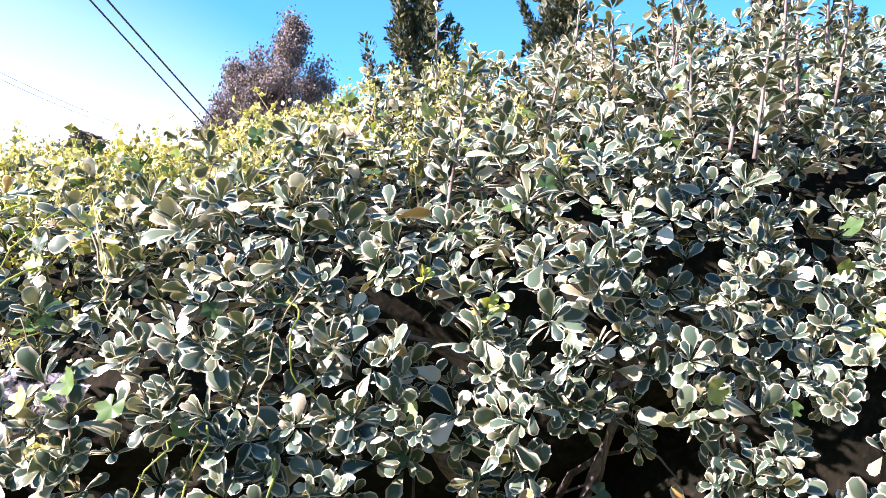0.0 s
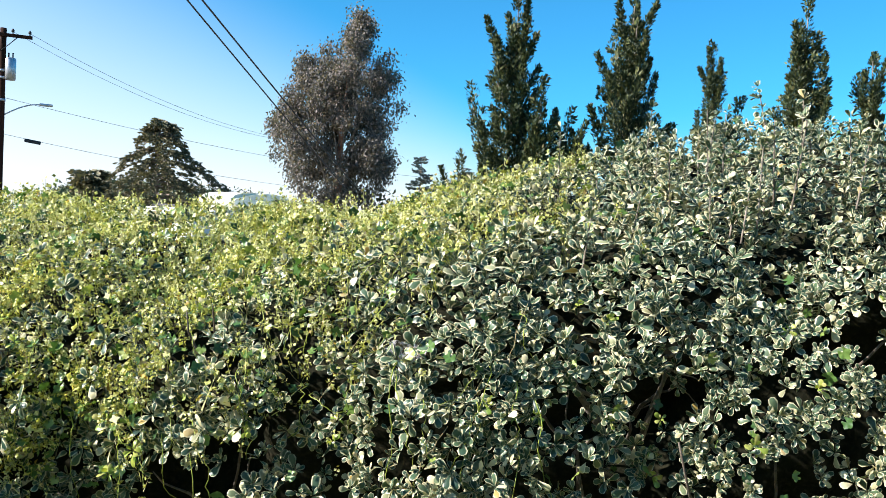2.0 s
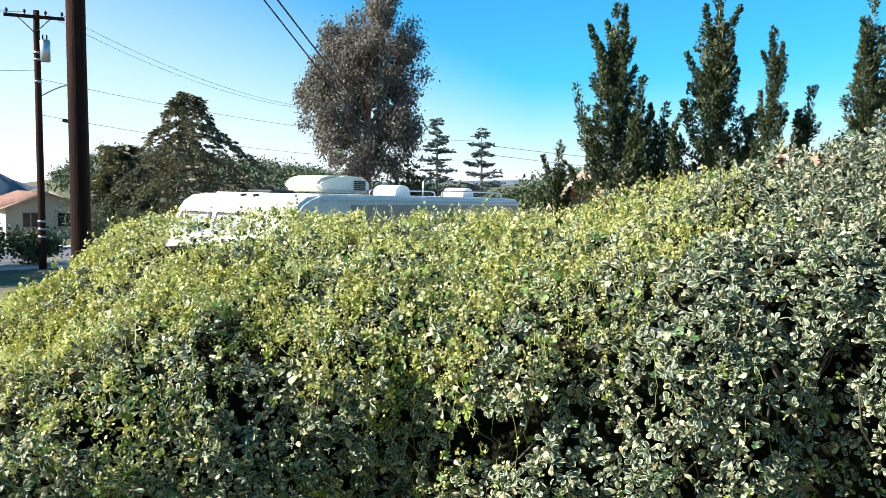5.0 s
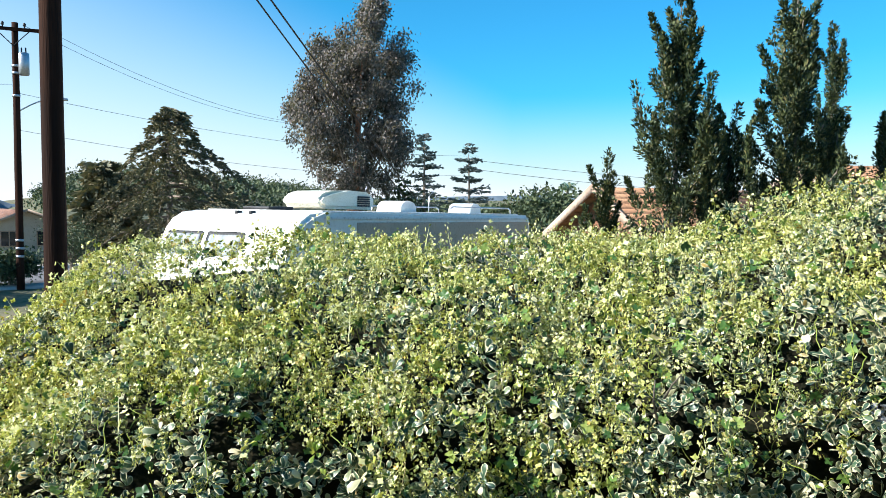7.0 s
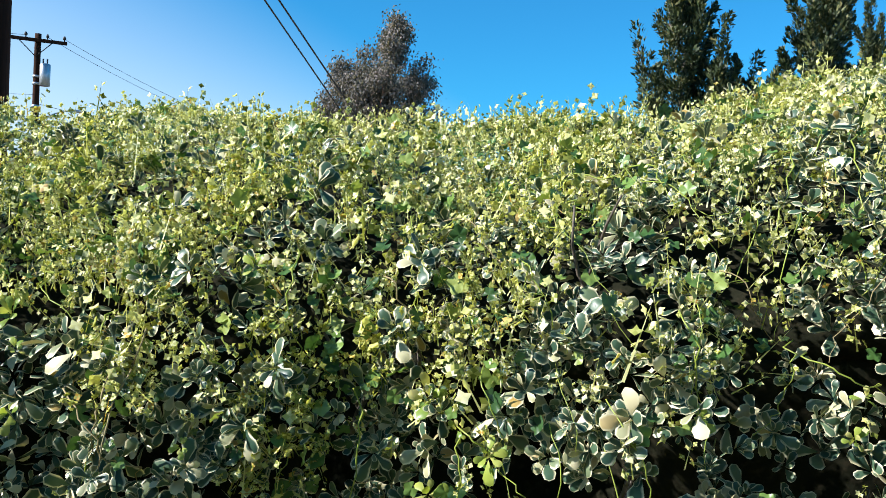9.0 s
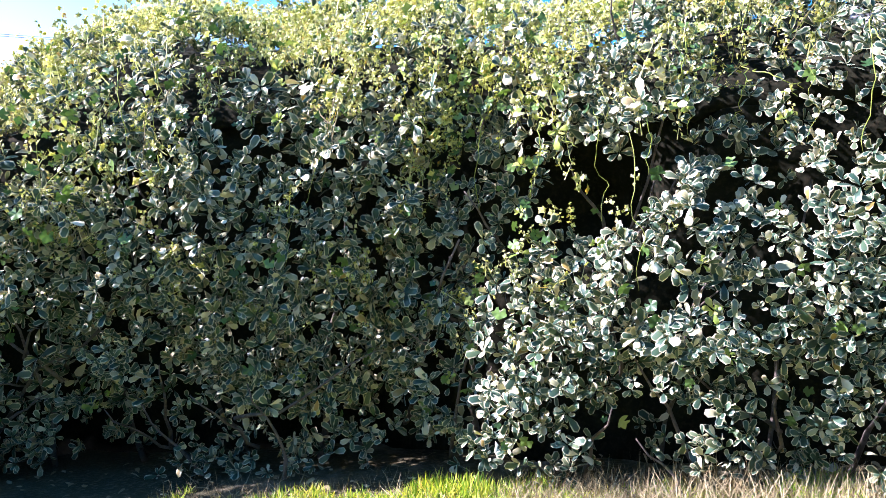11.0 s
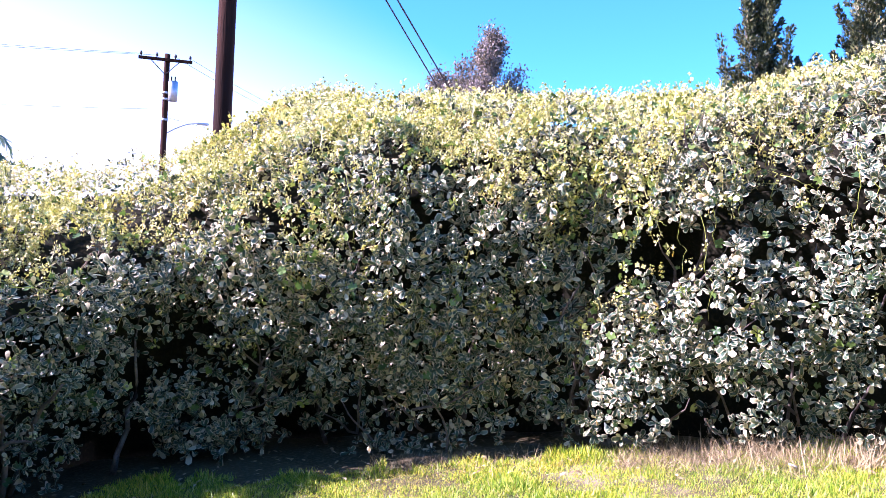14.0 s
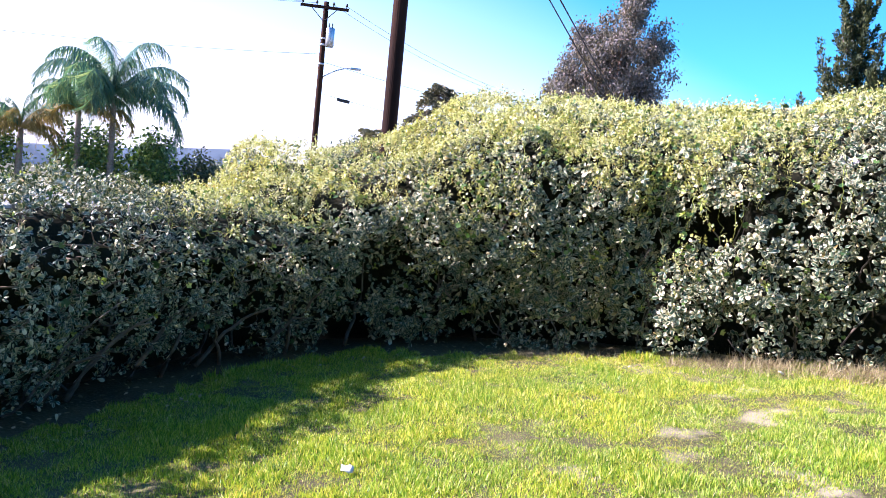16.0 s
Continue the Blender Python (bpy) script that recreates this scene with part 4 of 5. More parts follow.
# (x, y), top, width
for k, (x, y, top, w, lean) in enumerate([(0.50, 5.5, 4.08, 0.43, -0.03), (1.55, 5.6, 4.2, 0.50, 0.0), (3.0, 7.7, 4.35, 0.24, 0.0),
                                     (2.95, 5.6, 4.25, 0.36, 0.08), (2.45, 5.7, 3.35, 0.14, 0.0), (3.7, 5.4, 3.75, 0.33, 0.0),
                                     (0.13, 6.3, 2.72, 0.15, -0.02), (-0.12, 6.6, 2.1, 0.14, 0.0), (4.6, 5.6, 3.5, 0.38, 0.0),
                                     (0.93, 5.4, 3.1, 0.19, 0.04), (0.74, 5.4, 3.35, 0.15, 0.02), (1.95, 5.5, 3.0, 0.20, 0.05)]):
    make_juniper((x, y), top, w, 100 + k, 0.8, lean)


def make_gum(at, top):
    """A tall gum tree with a ragged grey-brown crown of hanging leaf clumps."""
    g = np.random.default_rng(33)
    base = np.array([*at, float(ground_z(*map(np.asarray, at)))])
    H = top - base[2]
    tree = thing("eucalyptus_tree", "tall eucalyptus with a ragged olive and brown crown and reddish trunk", "tree")
    line = trunk_line(base, H * 0.8, g, 0.12)
    part("trunk", tube_mesh("trunk", line, np.array([0.5, 0.45, 0.42, 0.38, 0.3, 0.2, 0.14, 0.1, 0.07, 0.04]), M_EUCBARK, 9), tree)
    P, A, S = [], [], []
    lobes = [(0.9, 12.5, 0.8), (-1.9, 9.9, 1.1), (0.2, 10.0, 1.5), (2.3, 9.9, 1.1), (-0.7, 9.0, 1.4), (-2.2, 8.7, 1.6), (0.6, 8.1, 2.0), (2.1, 7.8, 1.5), (-2.5, 6.1, 1.6),
             (-0.3, 5.9, 2.0), (1.7, 5.5, 1.6), (-2.0, 4.2, 1.2), (0.9, 4.1, 1.8), (2.4, 5.2, 1.0), (0.7, 11.5, 0.85), (-3.1, 7.3, 0.9), (-0.2, 2.9, 1.3), (0.1, 9.3, 1.1), (-0.2, 7.2, 1.2)]
    for k in range(300):
        dx, z, r = lobes[k % len(lobes)]
        c = np.array([base[0] + dx * 0.93 + 0.1, base[1] + g.normal(0, 1.3), z]) + unit(g.normal(size=3)) * r * g.uniform(0.3, 1.05)
        h = (c[2] - base[2]) / H
        n = int(g.uniform(190, 290))
        q = c + g.normal(size=(n, 3)) * (0.27, 0.27, 0.30)
        P.append(q)
        A.append(unit(np.array([0, 0, -0.8]) + 0.6 * g.normal(size=(n, 3))))
        S.append(g.uniform(0.11, 0.22, n))
        if k % 9 == 0:
            j = min(int(max(h - 0.2, 0.1) / 0.8 * 9), 9)
            t = np.linspace(0, 1, 6)[:, None]
            limb = line[j] * (1 - t) + c * t + np.array([0, 0, 0.5]) * (t * (1 - t))
            part("limb", tube_mesh("limb", limb, np.linspace(0.07, 0.015, 6), M_BARK, 6), tree)
    P, A, S = np.concatenate(P), np.concatenate(A), np.concatenate(S)
    v, f, uv = scatter(FAR_LEAF, P, A, g.normal(size=P.shape), S)
    part("crown", mesh_from("crown", v, f, M_EUC, uv), tree)


make_gum((-3.75, 45.0), 13.9)


def make_layered(at, top, width, seed, name, label, dens=1.0, droop=0.15, bare=0.15, size=0.5, gap=0.5, tiers=0, needles=None):
    """A cedar: a straight trunk with flat tiers of needled boughs."""
    g = np.random.default_rng(seed)
    base = np.array([*at, float(ground_z(*map(np.asarray, at)))])
    H = top - base[2]
    tree = thing(name, label, "tree")
    line = trunk_line(base, H * 0.98, g, 0.05)
    part("trunk", tube_mesh("trunk", line, np.linspace(0.035 * H * 0.7, 0.03, 10), M_BARK), tree)
    P, A, S = [], [], []
    n_b = int(H / gap * 4)
    for k in range(n_b):
        h = bare + (1 - bare) * (k + g.uniform(0, 1)) / n_b
        if tiers:
            h = bare + (1 - bare) * (int(k / n_b * tiers) + 0.8 + g.normal(0, 0.24)) / tiers
        a = k * 2.4 + g.uniform(-0.4, 0.4)
        reach = width * max(1.04 - h, 0.05) ** 0.7 * g.uniform(0.5, 1.1) * (1 + 0.22 * math.sin(a + seed))
        out = np.array([math.cos(a), math.sin(a), 0])
        foot = base + np.array([0, 0, H * h])
        n = int(26 * dens * (0.4 + reach / width))
        t = g.uniform(0.05, 1, n) ** 0.7
        q = foot + out * (reach * t)[:, None] + np.array([0, 0, 1.0]) * (0.12 * reach * t - droop * reach * t * t)[:, None]
        q = q + g.normal(size=(n, 3)) * (0.22, 0.22, 0.06) * (size * 1.6)
        P.append(q)
        A.append(unit(out + 0.6 * g.normal(size=(n, 3)) * (1, 1, 0.3) + np.array([0, 0, -droop])))
        S.append(g.uniform(0.6, 1.2, n) * size)
        tt = np.linspace(0, 1, 5)
        bough = foot + out * (reach * tt)[:, None] + np.array([0, 0, 1.0]) * (0.12 * reach * tt - droop * reach * tt * tt)[:, None]
        if k % 2 == 0:
            part("bough", tube_mesh("bough", bough, np.linspace(0.008 * H, 0.015, 5), M_BARK, 5), tree)
    P, A, S = np.concatenate(P), np.concatenate(A), np.concatenate(S)
    v, f, uv = scatter(spray_template(4, 6, 0.5), P, A, np.cross(A, (0, 0, 1.0)) + 0.2 * g.normal(size=P.shape), S)
    part("crown", mesh_from("crown", v, f, needles or M_CEDAR, uv), tree)


make_layered((-17.6, 59.0), 8.2, 11.5, 51, "deodar_cedar", "broad dark deodar cedar with drooping boughs beside the street", 2.8, 0.62, 0.12, 0.36, 0.36, 11)
make_layered((-23.0, 61.0), 4.6, 3.4, 52, "deodar_cedar", "smaller dark cedar with drooping boughs beside the street", 2.0, 0.45, 0.10, 0.7, 0.6)
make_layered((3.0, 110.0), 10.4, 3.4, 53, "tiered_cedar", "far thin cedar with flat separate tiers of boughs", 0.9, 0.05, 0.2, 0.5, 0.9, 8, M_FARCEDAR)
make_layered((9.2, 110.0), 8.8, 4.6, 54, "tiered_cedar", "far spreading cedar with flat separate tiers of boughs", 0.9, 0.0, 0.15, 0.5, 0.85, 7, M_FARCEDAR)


def make_palm(at, crown, spread, seed, label, dry=0, fronds=22, material=None):
    g = np.random.default_rng(seed)
    base = np.array([*at, float(ground_z(*map(np.asarray, at)))])
    palm = thing("palm_tree", label, "palm tree", group="palms beside the street")
    top = np.array([at[0] + g.normal(0, 0.1), at[1], crown])
    t = np.linspace(0, 1, 10)[:, None]
    part("trunk", tube_mesh("trunk", base * (1 - t) + top * t, np.linspace(0.19, 0.13, 10), M_BARK, 9), palm)
    for k in range(fronds):
        a = k * 2.4 + g.uniform(-0.2, 0.2)
        up = 0.15 + 1.3 * (k + 0.5) / fronds + g.uniform(-0.12, 0.12)
        out = np.array([math.cos(a), math.sin(a), 0])
        n = 34
        r = np.linspace(0, 1, n)
        L = spread * g.uniform(0.85, 1.1)
        bend = up - 2.7 * r ** 1.9
        line = top + out * (np.cumsum(np.cos(bend)) * L / n)[:, None] + np.array([0, 0, 1.0]) * (np.cumsum(np.sin(bend)) * L / n)[:, None]
        side = np.cross(out, (0, 0, 1.0))
        parts = [tube(line, np.linspace(0.03, 0.006, n), 4)]
        for sg in (-1, 1):
            for twice in range(3):
                q = line[3:] + g.normal(0, 0.02, (n - 3, 3))
                d = unit(side * sg * 0.75 + out * 0.3 + np.array([0, 0, -0.9]) + 0.22 * g.normal(size=(n - 3, 3)))
                v, f, uv = scatter(blade_template(0.55), q, d, np.tile(out, (n - 3, 1)), L * 0.26 * np.sin(np.clip(r[3:] * 0.85 + 0.15, 0, 1) * 3.0).clip(0.25, 1) * g.uniform(0.8, 1.1, n - 3))
                parts.append((v, f, uv))
        v, f, uv = join(parts)
        part("frond", mesh_from("frond", v, f, material or (M_DRYPALM if k < dry else M_PALM), uv), palm)


make_palm((-28.2, 33.2), 3.6, 5.2, 61, "queen palm with arching feathery fronds beside the street", 0, 24)
make_palm((-29.5, 32.3), 2.7, 3.6, 62, "shorter queen palm with yellowing fronds beside the street", 7, 20)
make_palm((-31.6, 30.6), 1.5, 3.0, 63, "low palm with golden drooping dry fronds", 14, 20, None)
make_palm((25.0, 120.0), 3.6, 1.9, 64, "small far fan palm above the roofs", 0, 16)


def make_bush(at, size, count, seed, label, material=None, leaf=0.3, name="tree"):
    """A rounded broadleaf tree or shrub: a trunk, limbs and a ragged crown of leaf clumps."""
    g = np.random.default_rng(seed)
    gz = float(ground_z(*map(np.asarray, at)))
    tree = thing(name, label, "tree")
    sx, sz = size
    top = np.array([at[0], at[1], gz + sz * 0.45])
    base = np.array([at[0], at[1], gz])
    t = np.linspace(0, 1, 5)[:, None]
    part("trunk", tube_mesh("trunk", base * (1 - t) + top * t, np.linspace(0.05, 0.03, 5) * sz, M_BARK), tree)
    P = []
    for k in range(max(count // 40, 6)):
        d = unit(g.normal(size=3)) * g.uniform(0.2, 0.95)
        c = np.array([at[0], at[1], gz + sz * 0.55]) + d * (sx, sx, sz * 0.42)
        P.append(c + g.normal(size=(60, 3)).clip(-1.8, 1.8) * (sx * 0.2, sx * 0.2, sz * 0.11))
        if k % 5 == 0:
            part("limb", tube_mesh("limb", base * 0.4 + top * 0.6 + (c - top * 0.6 - base * 0.4) * np.linspace(0, 1, 4)[:, None], np.linspace(0.02, 0.006, 4) * sz, M_BARK, 5), tree)
    P = np.concatenate(P)
    v, f, uv = scatter(FAR_LEAF, P, unit(g.normal(size=P.shape)), g.normal(size=P.shape), g.uniform(0.6, 1.2, len(P)) * leaf)
    part("crown", mesh_from("crown", v, f, material or M_WOODS, uv), tree)
    return tree


make_bush((-1.1, 47.5), (1.9, 5.6), 2600, 71, "dark leafy tree beside the eucalyptus trunk", None, 0.34)
make_bush((-6.5, 49.0), (2.4, 3.6), 1500, 72, "dark leafy tree under the eucalyptus crown", None, 0.34)
make_bush((-20.0, 47.0), (1.9, 3.6), 2800, 73, "small green street tree beside the road", None, 0.13)
make_bush((8.0, 42.0), (3.2, 4.0), 2200, 74, "round green garden tree beyond the motorhome", None, 0.3)
make_bush((17.5, 95.0), (5.5, 6.0), 2200, 75, "round dark tree beyond the roofs", None, 0.6)
make_bush((12.0, 100.0), (4.0, 4.0), 1400, 76, "low dark tree beyond the roofs", None, 0.6)
make_bush((7.5, 10.5), (1.6, 4.6), 2600, 77, "grey-green tree behind the junipers", None, 0.10)
make_bush((-27.2, 35.5), (2.0, 4.3), 3600, 78, "light green shrub under the palms", M_VINE, 0.26)
make_bush((-25.0, 37.6), (1.7, 3.9), 2600, 80, "dark low shrub beyond the palms", None, 0.24)
make_bush((-23.0, 40.0), (1.3, 2.6), 2200, 81, "dark low shrub beyond the palms", None, 0.24)
make_bush((-21.0, 41.5), (1.3, 2.0), 2200, 82, "dark low shrub beyond the palms", None, 0.24)
make_bush((-29.9, 33.6), (2.0, 4.9), 3000, 83, "light green shrub under the palms", M_VINE, 0.26)
make_bush((-33.6, 30.2), (2.0, 5.2), 4200, 79, "mixed green trees behind the palms", M_VINE, 0.24)


# ---------------------------------------------------------------- poles and cables
def make_pole(at, r, top, label):
    base = float(ground_z(*map(np.asarray, at)))
    ob = thing("utility_pole", label, "utility pole", group="utility poles along the street")
    z = np.linspace(base - 0.1, top, 14)
    g = np.random.default_rng(5)
    line = np.stack([at[0] + g.normal(0, 0.004, 14), at[1] + g.normal(0, 0.004, 14), z], 1)
    part("shaft", tube_mesh("shaft", line, np.linspace(r, r * 0.78, 14), M_POLE, 14), ob)
    return ob


make_pole((-5.45, 7.85), 0.125, 9.5, "thick dark brown wooden utility pole behind the hedge")
FP = np.array([-20.1, 40.6])
far_pole = make_pole(tuple(FP), 0.19, 10.5, "tall dark wooden utility pole with crossarm and transformer")
ARM = np.array([0.93, 0.37, 0.0])


def far_pole_fittings():
    c = np.array([*FP, 10.15])
    turn = pose(0, 0, 0, 0, 0, math.degrees(math.atan2(ARM[1], ARM[0])))
    part("crossarm", box_bm((2.75, 0.14, 0.16), tuple(c + (0, -0.2, 0)), 0.01, turn=turn), far_pole, "", M_POLE)
    for k in (-1.25, -0.45, 0.5, 1.25):
        p = c + ARM * k + (0, -0.2, 0.08)
        part("insulator", tube_mesh("insulator", p + np.array([[0, 0, z] for z in (0, 0.08, 0.1, 0.2, 0.22, 0.26)]), np.array([0.03, 0.03, 0.075, 0.075, 0.05, 0.04]), M_DARK, 8), far_pole, "dark glass insulator")
    for k in (-0.75, 0.75):
        part("brace", tube_mesh("brace", np.array([c + ARM * k + (0, -0.25, -0.05), [*FP + (0, -0.2), 9.35]]), 0.025, M_DARK, 5), far_pole)
    for dz in (8.0, 8.35, 6.9, -1.0, -0.6, -0.2):
        part("band", tube_mesh("band", np.array([[*FP, dz], [*FP, dz + 0.12]]), 0.185 if dz > 0 else 0.2, M_METAL, 12), far_pole)
    q = np.array([*FP, 0]) + ARM * 0.42 + (0, -0.15, 0)
    tank = part("transformer", tube_mesh("transformer", q + np.array([[0, 0, z] for z in (7.95, 8.0, 9.0, 9.05)]), np.array([0.2, 0.25, 0.25, 0.2]), M_METAL, 14), far_pole, "pale grey transformer can")
    for k in (-0.1, 0.1):
        part("bushing", tube_mesh("bushing", q + np.array([[k, 0, 9.05], [k, 0, 9.3]]), 0.035, M_DARK, 6), tank)
    # street lamp on a bowed arm
    t = np.linspace(0, 1, 10)
    line = np.array([*FP, 6.15]) + ARM * (1.75 * t)[:, None] + np.array([0, 0, 1.0]) * (0.75 * np.sin(t * 1.57))[:, None]
    arm = part("lamp_arm", tube_mesh("lamp_arm", line, 0.035, M_METAL, 6), far_pole)
    part("lamp_head", box_bm((0.62, 0.24, 0.13), tuple(line[-1] + ARM * 0.25), 0.05, turn=turn), arm, "grey cobra-head street lamp", M_METAL)


far_pole_fittings()
# service drops from the near pole down to the houses
WIRES = [((-5.45, 7.75, 7.14), (-0.75, 28.0, 1.45), 0.016), ((-5.40, 7.75, 7.34), (-0.45, 28.0, 1.55), 0.018)]


def cable(a, b, drop, r, label="black overhead cable against the sky"):
    ob = part("overhead_cable", tube_mesh("overhead_cable", sag(a, b, drop, 18), r, M_CABLE, 5))
    return tagged(ob, label, "cable", group="overhead cables")


for a, b, r in WIRES:
    cable(a, b, 0.05, r)
for k, z, far in ((-1.25, 10.25, (-60, 20, 10)), (-0.45, 10.25, (-60, 22, 10)), (1.25, 10.25, (-8.0, 60.0, 7.5)), (0.5, 10.25, (-9.0, 60.0, 7.5)), (0.0, 7.0, (6.0, 70.0, 5.8)), (0.0, 5.2, (5.0, 72.0, 4.2)), (0.0, 7.4, (-60.0, 30.0, 8.0))):
    p = (FP[0] + ARM[0] * k, FP[1] + ARM[1] * k - 0.2, z + 0.1)
    cable(p, far, 0.8, 0.010)
cable((6.0, 70.0, 5.4), (45.0, 80.0, 3.6), 0.5, 0.018)
cable((6.0, 70.0, 4.6), (45.0, 82.0, 2.6), 0.5, 0.018)
tagged(part("cable_splice", box_bm((0.75, 0.14, 0.18), (-18.7, 41.0, 5.0), 0.05, turn=pose(0, 0, 0, 0, 8, 20)), None, "", M_DARK), "black cable splice case hanging on a cable", "splice case")


# ---------------------------------------------------------------- motorhome
def make_motorhome():
    F, R = Vector((-3.2, 9.0, 0)), Vector((1.05, 15.6, 0))
    L, Wd, ROOF = (R - F).length, 2.4, 1.80
    rv = thing("motorhome", "long white and tan motorhome parked behind the hedge", "motorhome", (F.x, F.y, 0), rz=math.degrees(math.atan2(R.y - F.y, R.x - F.x)))
    rv.matrix_world = pose(F.x, F.y, 0.16, 0, 1.15, math.degrees(math.atan2(R.y - F.y, R.x - F.x)))
    floor = float(ground_z(np.asarray(-1.0), np.asarray(12.0)))
    # local: x back along the body, y to the far side, z up
    def shell(y0, y1):
        prof = [(0.35, floor + 0.45), (0.05, floor + 0.9), (0.0, 0.75), (0.10, 1.15), (0.30, 1.55), (0.42, 1.68), (0.60, ROOF - 0.03), (0.9, ROOF), (L - 0.12, ROOF), (L, ROOF - 0.12), (L, floor + 0.5), (L - 0.3, floor + 0.4)]
        bm = bmesh.new()
        a = [bm.verts.new((x, y0, z)) for x, z in prof]
        b = [bm.verts.new((x, y1, z)) for x, z in prof]
        n = len(prof)
        for i in range(n):
            bm.faces.new((a[i], a[(i + 1) % n], b[(i + 1) % n], b[i]))
        bm.faces.new(a[::-1])
        bm.faces.new(b)
        bmesh.ops.bevel(bm, geom=[e for e in bm.edges if abs(e.verts[0].co.y - e.verts[1].co.y) < 1e-4], offset=0.05, segments=3, affect="EDGES")
        return bm
    part("body", shell(0, Wd), rv, "white moulded shell", M_RVWHITE)
    part("side_panel", box_bm((L - 1.75, 0.02, 1.25), (1.6 + (L - 1.75) / 2, -0.008, ROOF - 0.1 - 0.66), 0.006), rv, "tan ribbed side panel", M_RVTAN)
    for k in range(3):
        part("trim_strip", box_bm((L - 1.75, 0.02, 0.03), (1.6 + (L - 1.75) / 2, -0.022, ROOF - 0.34 - 0.2 * k), 0.004), rv, "", M_RVTAN)
    part("gutter", box_bm((L - 1.0, 0.03, 0.035), (0.85 + (L - 1.0) / 2, -0.012, ROOF - 0.075), 0.008), rv, "", M_RVROOF)
    part("roof_skin", box_bm((L - 1.3, Wd - 0.3, 0.02), (1.0 + (L - 1.3) / 2, Wd / 2, ROOF + 0.012), 0.004), rv, "chalky white roof", M_RVROOF)
    # windows: in the slanted front and the cab side
    for y in (Wd - 0.48, Wd - 1.22):
        tilt = Matrix.Translation((0.20, 0, 1.33)) @ pose(0, 0, 0, 0, 24, 0)
        wf = part("front_window", box_bm((0.03, 0.66, 0.40), (0, y, 0), 0.03), rv, "front window in a dark rubber frame", M_DARK)
        wf.matrix_basis = tilt
        pane = part("pane", box_bm((0.03, 0.58, 0.32), (-0.008, y, 0), 0.03), wf, "pale curtained glass", M_CURTAIN)
    part("window_frame", box_bm((0.72, 0.03, 0.4), (1.0, -0.012, 1.12), 0.04), rv, "pale metal window frame", M_METAL)
    part("window_pane", box_bm((0.64, 0.03, 0.32), (1.0, -0.02, 1.12), 0.03), rv, "side window with pale curtain", M_CURTAIN)
    for x in (0.5, 0.75):
        part("clearance_light", box_bm((0.10, 0.05, 0.05), (0.62, 0.55 + x, ROOF - 0.02), 0.015), rv, "small dark marker light", M_DARK)
    # roof fittings
    part("roof_vent", box_bm((0.55, 0.5, 0.05), (1.35, Wd / 2 + 0.2, ROOF + 0.045), 0.02), rv, "flat dark roof vent", M_DARK)
    bm = bmesh.new()
    prof = [(0.12, 0.05), (0.0, 0.10), (-0.05, 0.18), (0.03, 0.26), (0.25, 0.325), (0.75, 0.345), (1.2, 0.33), (1.4, 0.29), (1.45, 0.22), (1.45, 0.05)]
    a = [bm.verts.new((x, 0, z)) for x, z in prof]
    b = [bm.verts.new((x, 0.75, z)) for x, z in prof]
    for i in range(len(prof)):
        bm.faces.new((a[i], a[(i + 1) % 10], b[(i + 1) % 10], b[i]))
    bm.faces.new(a[::-1]), bm.faces.new(b)
    bmesh.ops.bevel(bm, geom=list(bm.edges), offset=0.05, segments=3, affect="EDGES")
    bmesh.ops.translate(bm, vec=(1.95, Wd / 2 - 0.3, ROOF), verts=bm.verts)
    ac = part("air_conditioner", bm, rv, "yellowed rounded rooftop air conditioner", M_PLASTIC)
    for k in range(5):
        part("grille_slat", box_bm((0.32, 0.03, 0.025), (3.05, Wd / 2 - 0.315, ROOF + 0.11 + 0.035 * k), 0.004), ac, "", M_DARK)
    for x, s in ((4.55, 0.55), (7.2, 0.5)):
        t = np.linspace(0, np.pi, 9)
        bm = bmesh.new()
        a = [bm.verts.new((x - s / 2 + s / 2 * (1 - math.cos(q)), Wd / 2 - 0.25, ROOF + 0.02 + 0.2 * math.sin(q) ** 0.7)) for q in t]
        b = [bm.verts.new(v.co + Vector((0, 0.5, 0))) for v in a]
        for i in range(8):
            bm.faces.new((a[i], a[i + 1], b[i + 1], b[i]))
        bm.faces.new((a[0], b[0], b[-1], a[-1]))
        bm.faces.new(a[::-1]), bm.faces.new(b)
        part("vent_cover", bm, rv, "white domed vent cover", M_RVWHITE)
    for y in (0.35, Wd - 0.35):
        line = [(5.0, y, ROOF), (5.02, y, ROOF + 0.1), (5.1, y, ROOF + 0.13), (L - 0.35, y, ROOF + 0.13), (L - 0.25, y, ROOF + 0.1), (L - 0.22, y, ROOF)]
        part("roof_rail", tube_mesh("roof_rail", line, 0.016, M_METAL, 6), rv, "bright metal roof rail")
    part("aerial", tube_mesh("aerial", [(5.7, 1.2, ROOF), (5.7, 1.2, ROOF + 0.32), (5.85, 1.2, ROOF + 0.42)], 0.012, M_METAL, 6), rv)
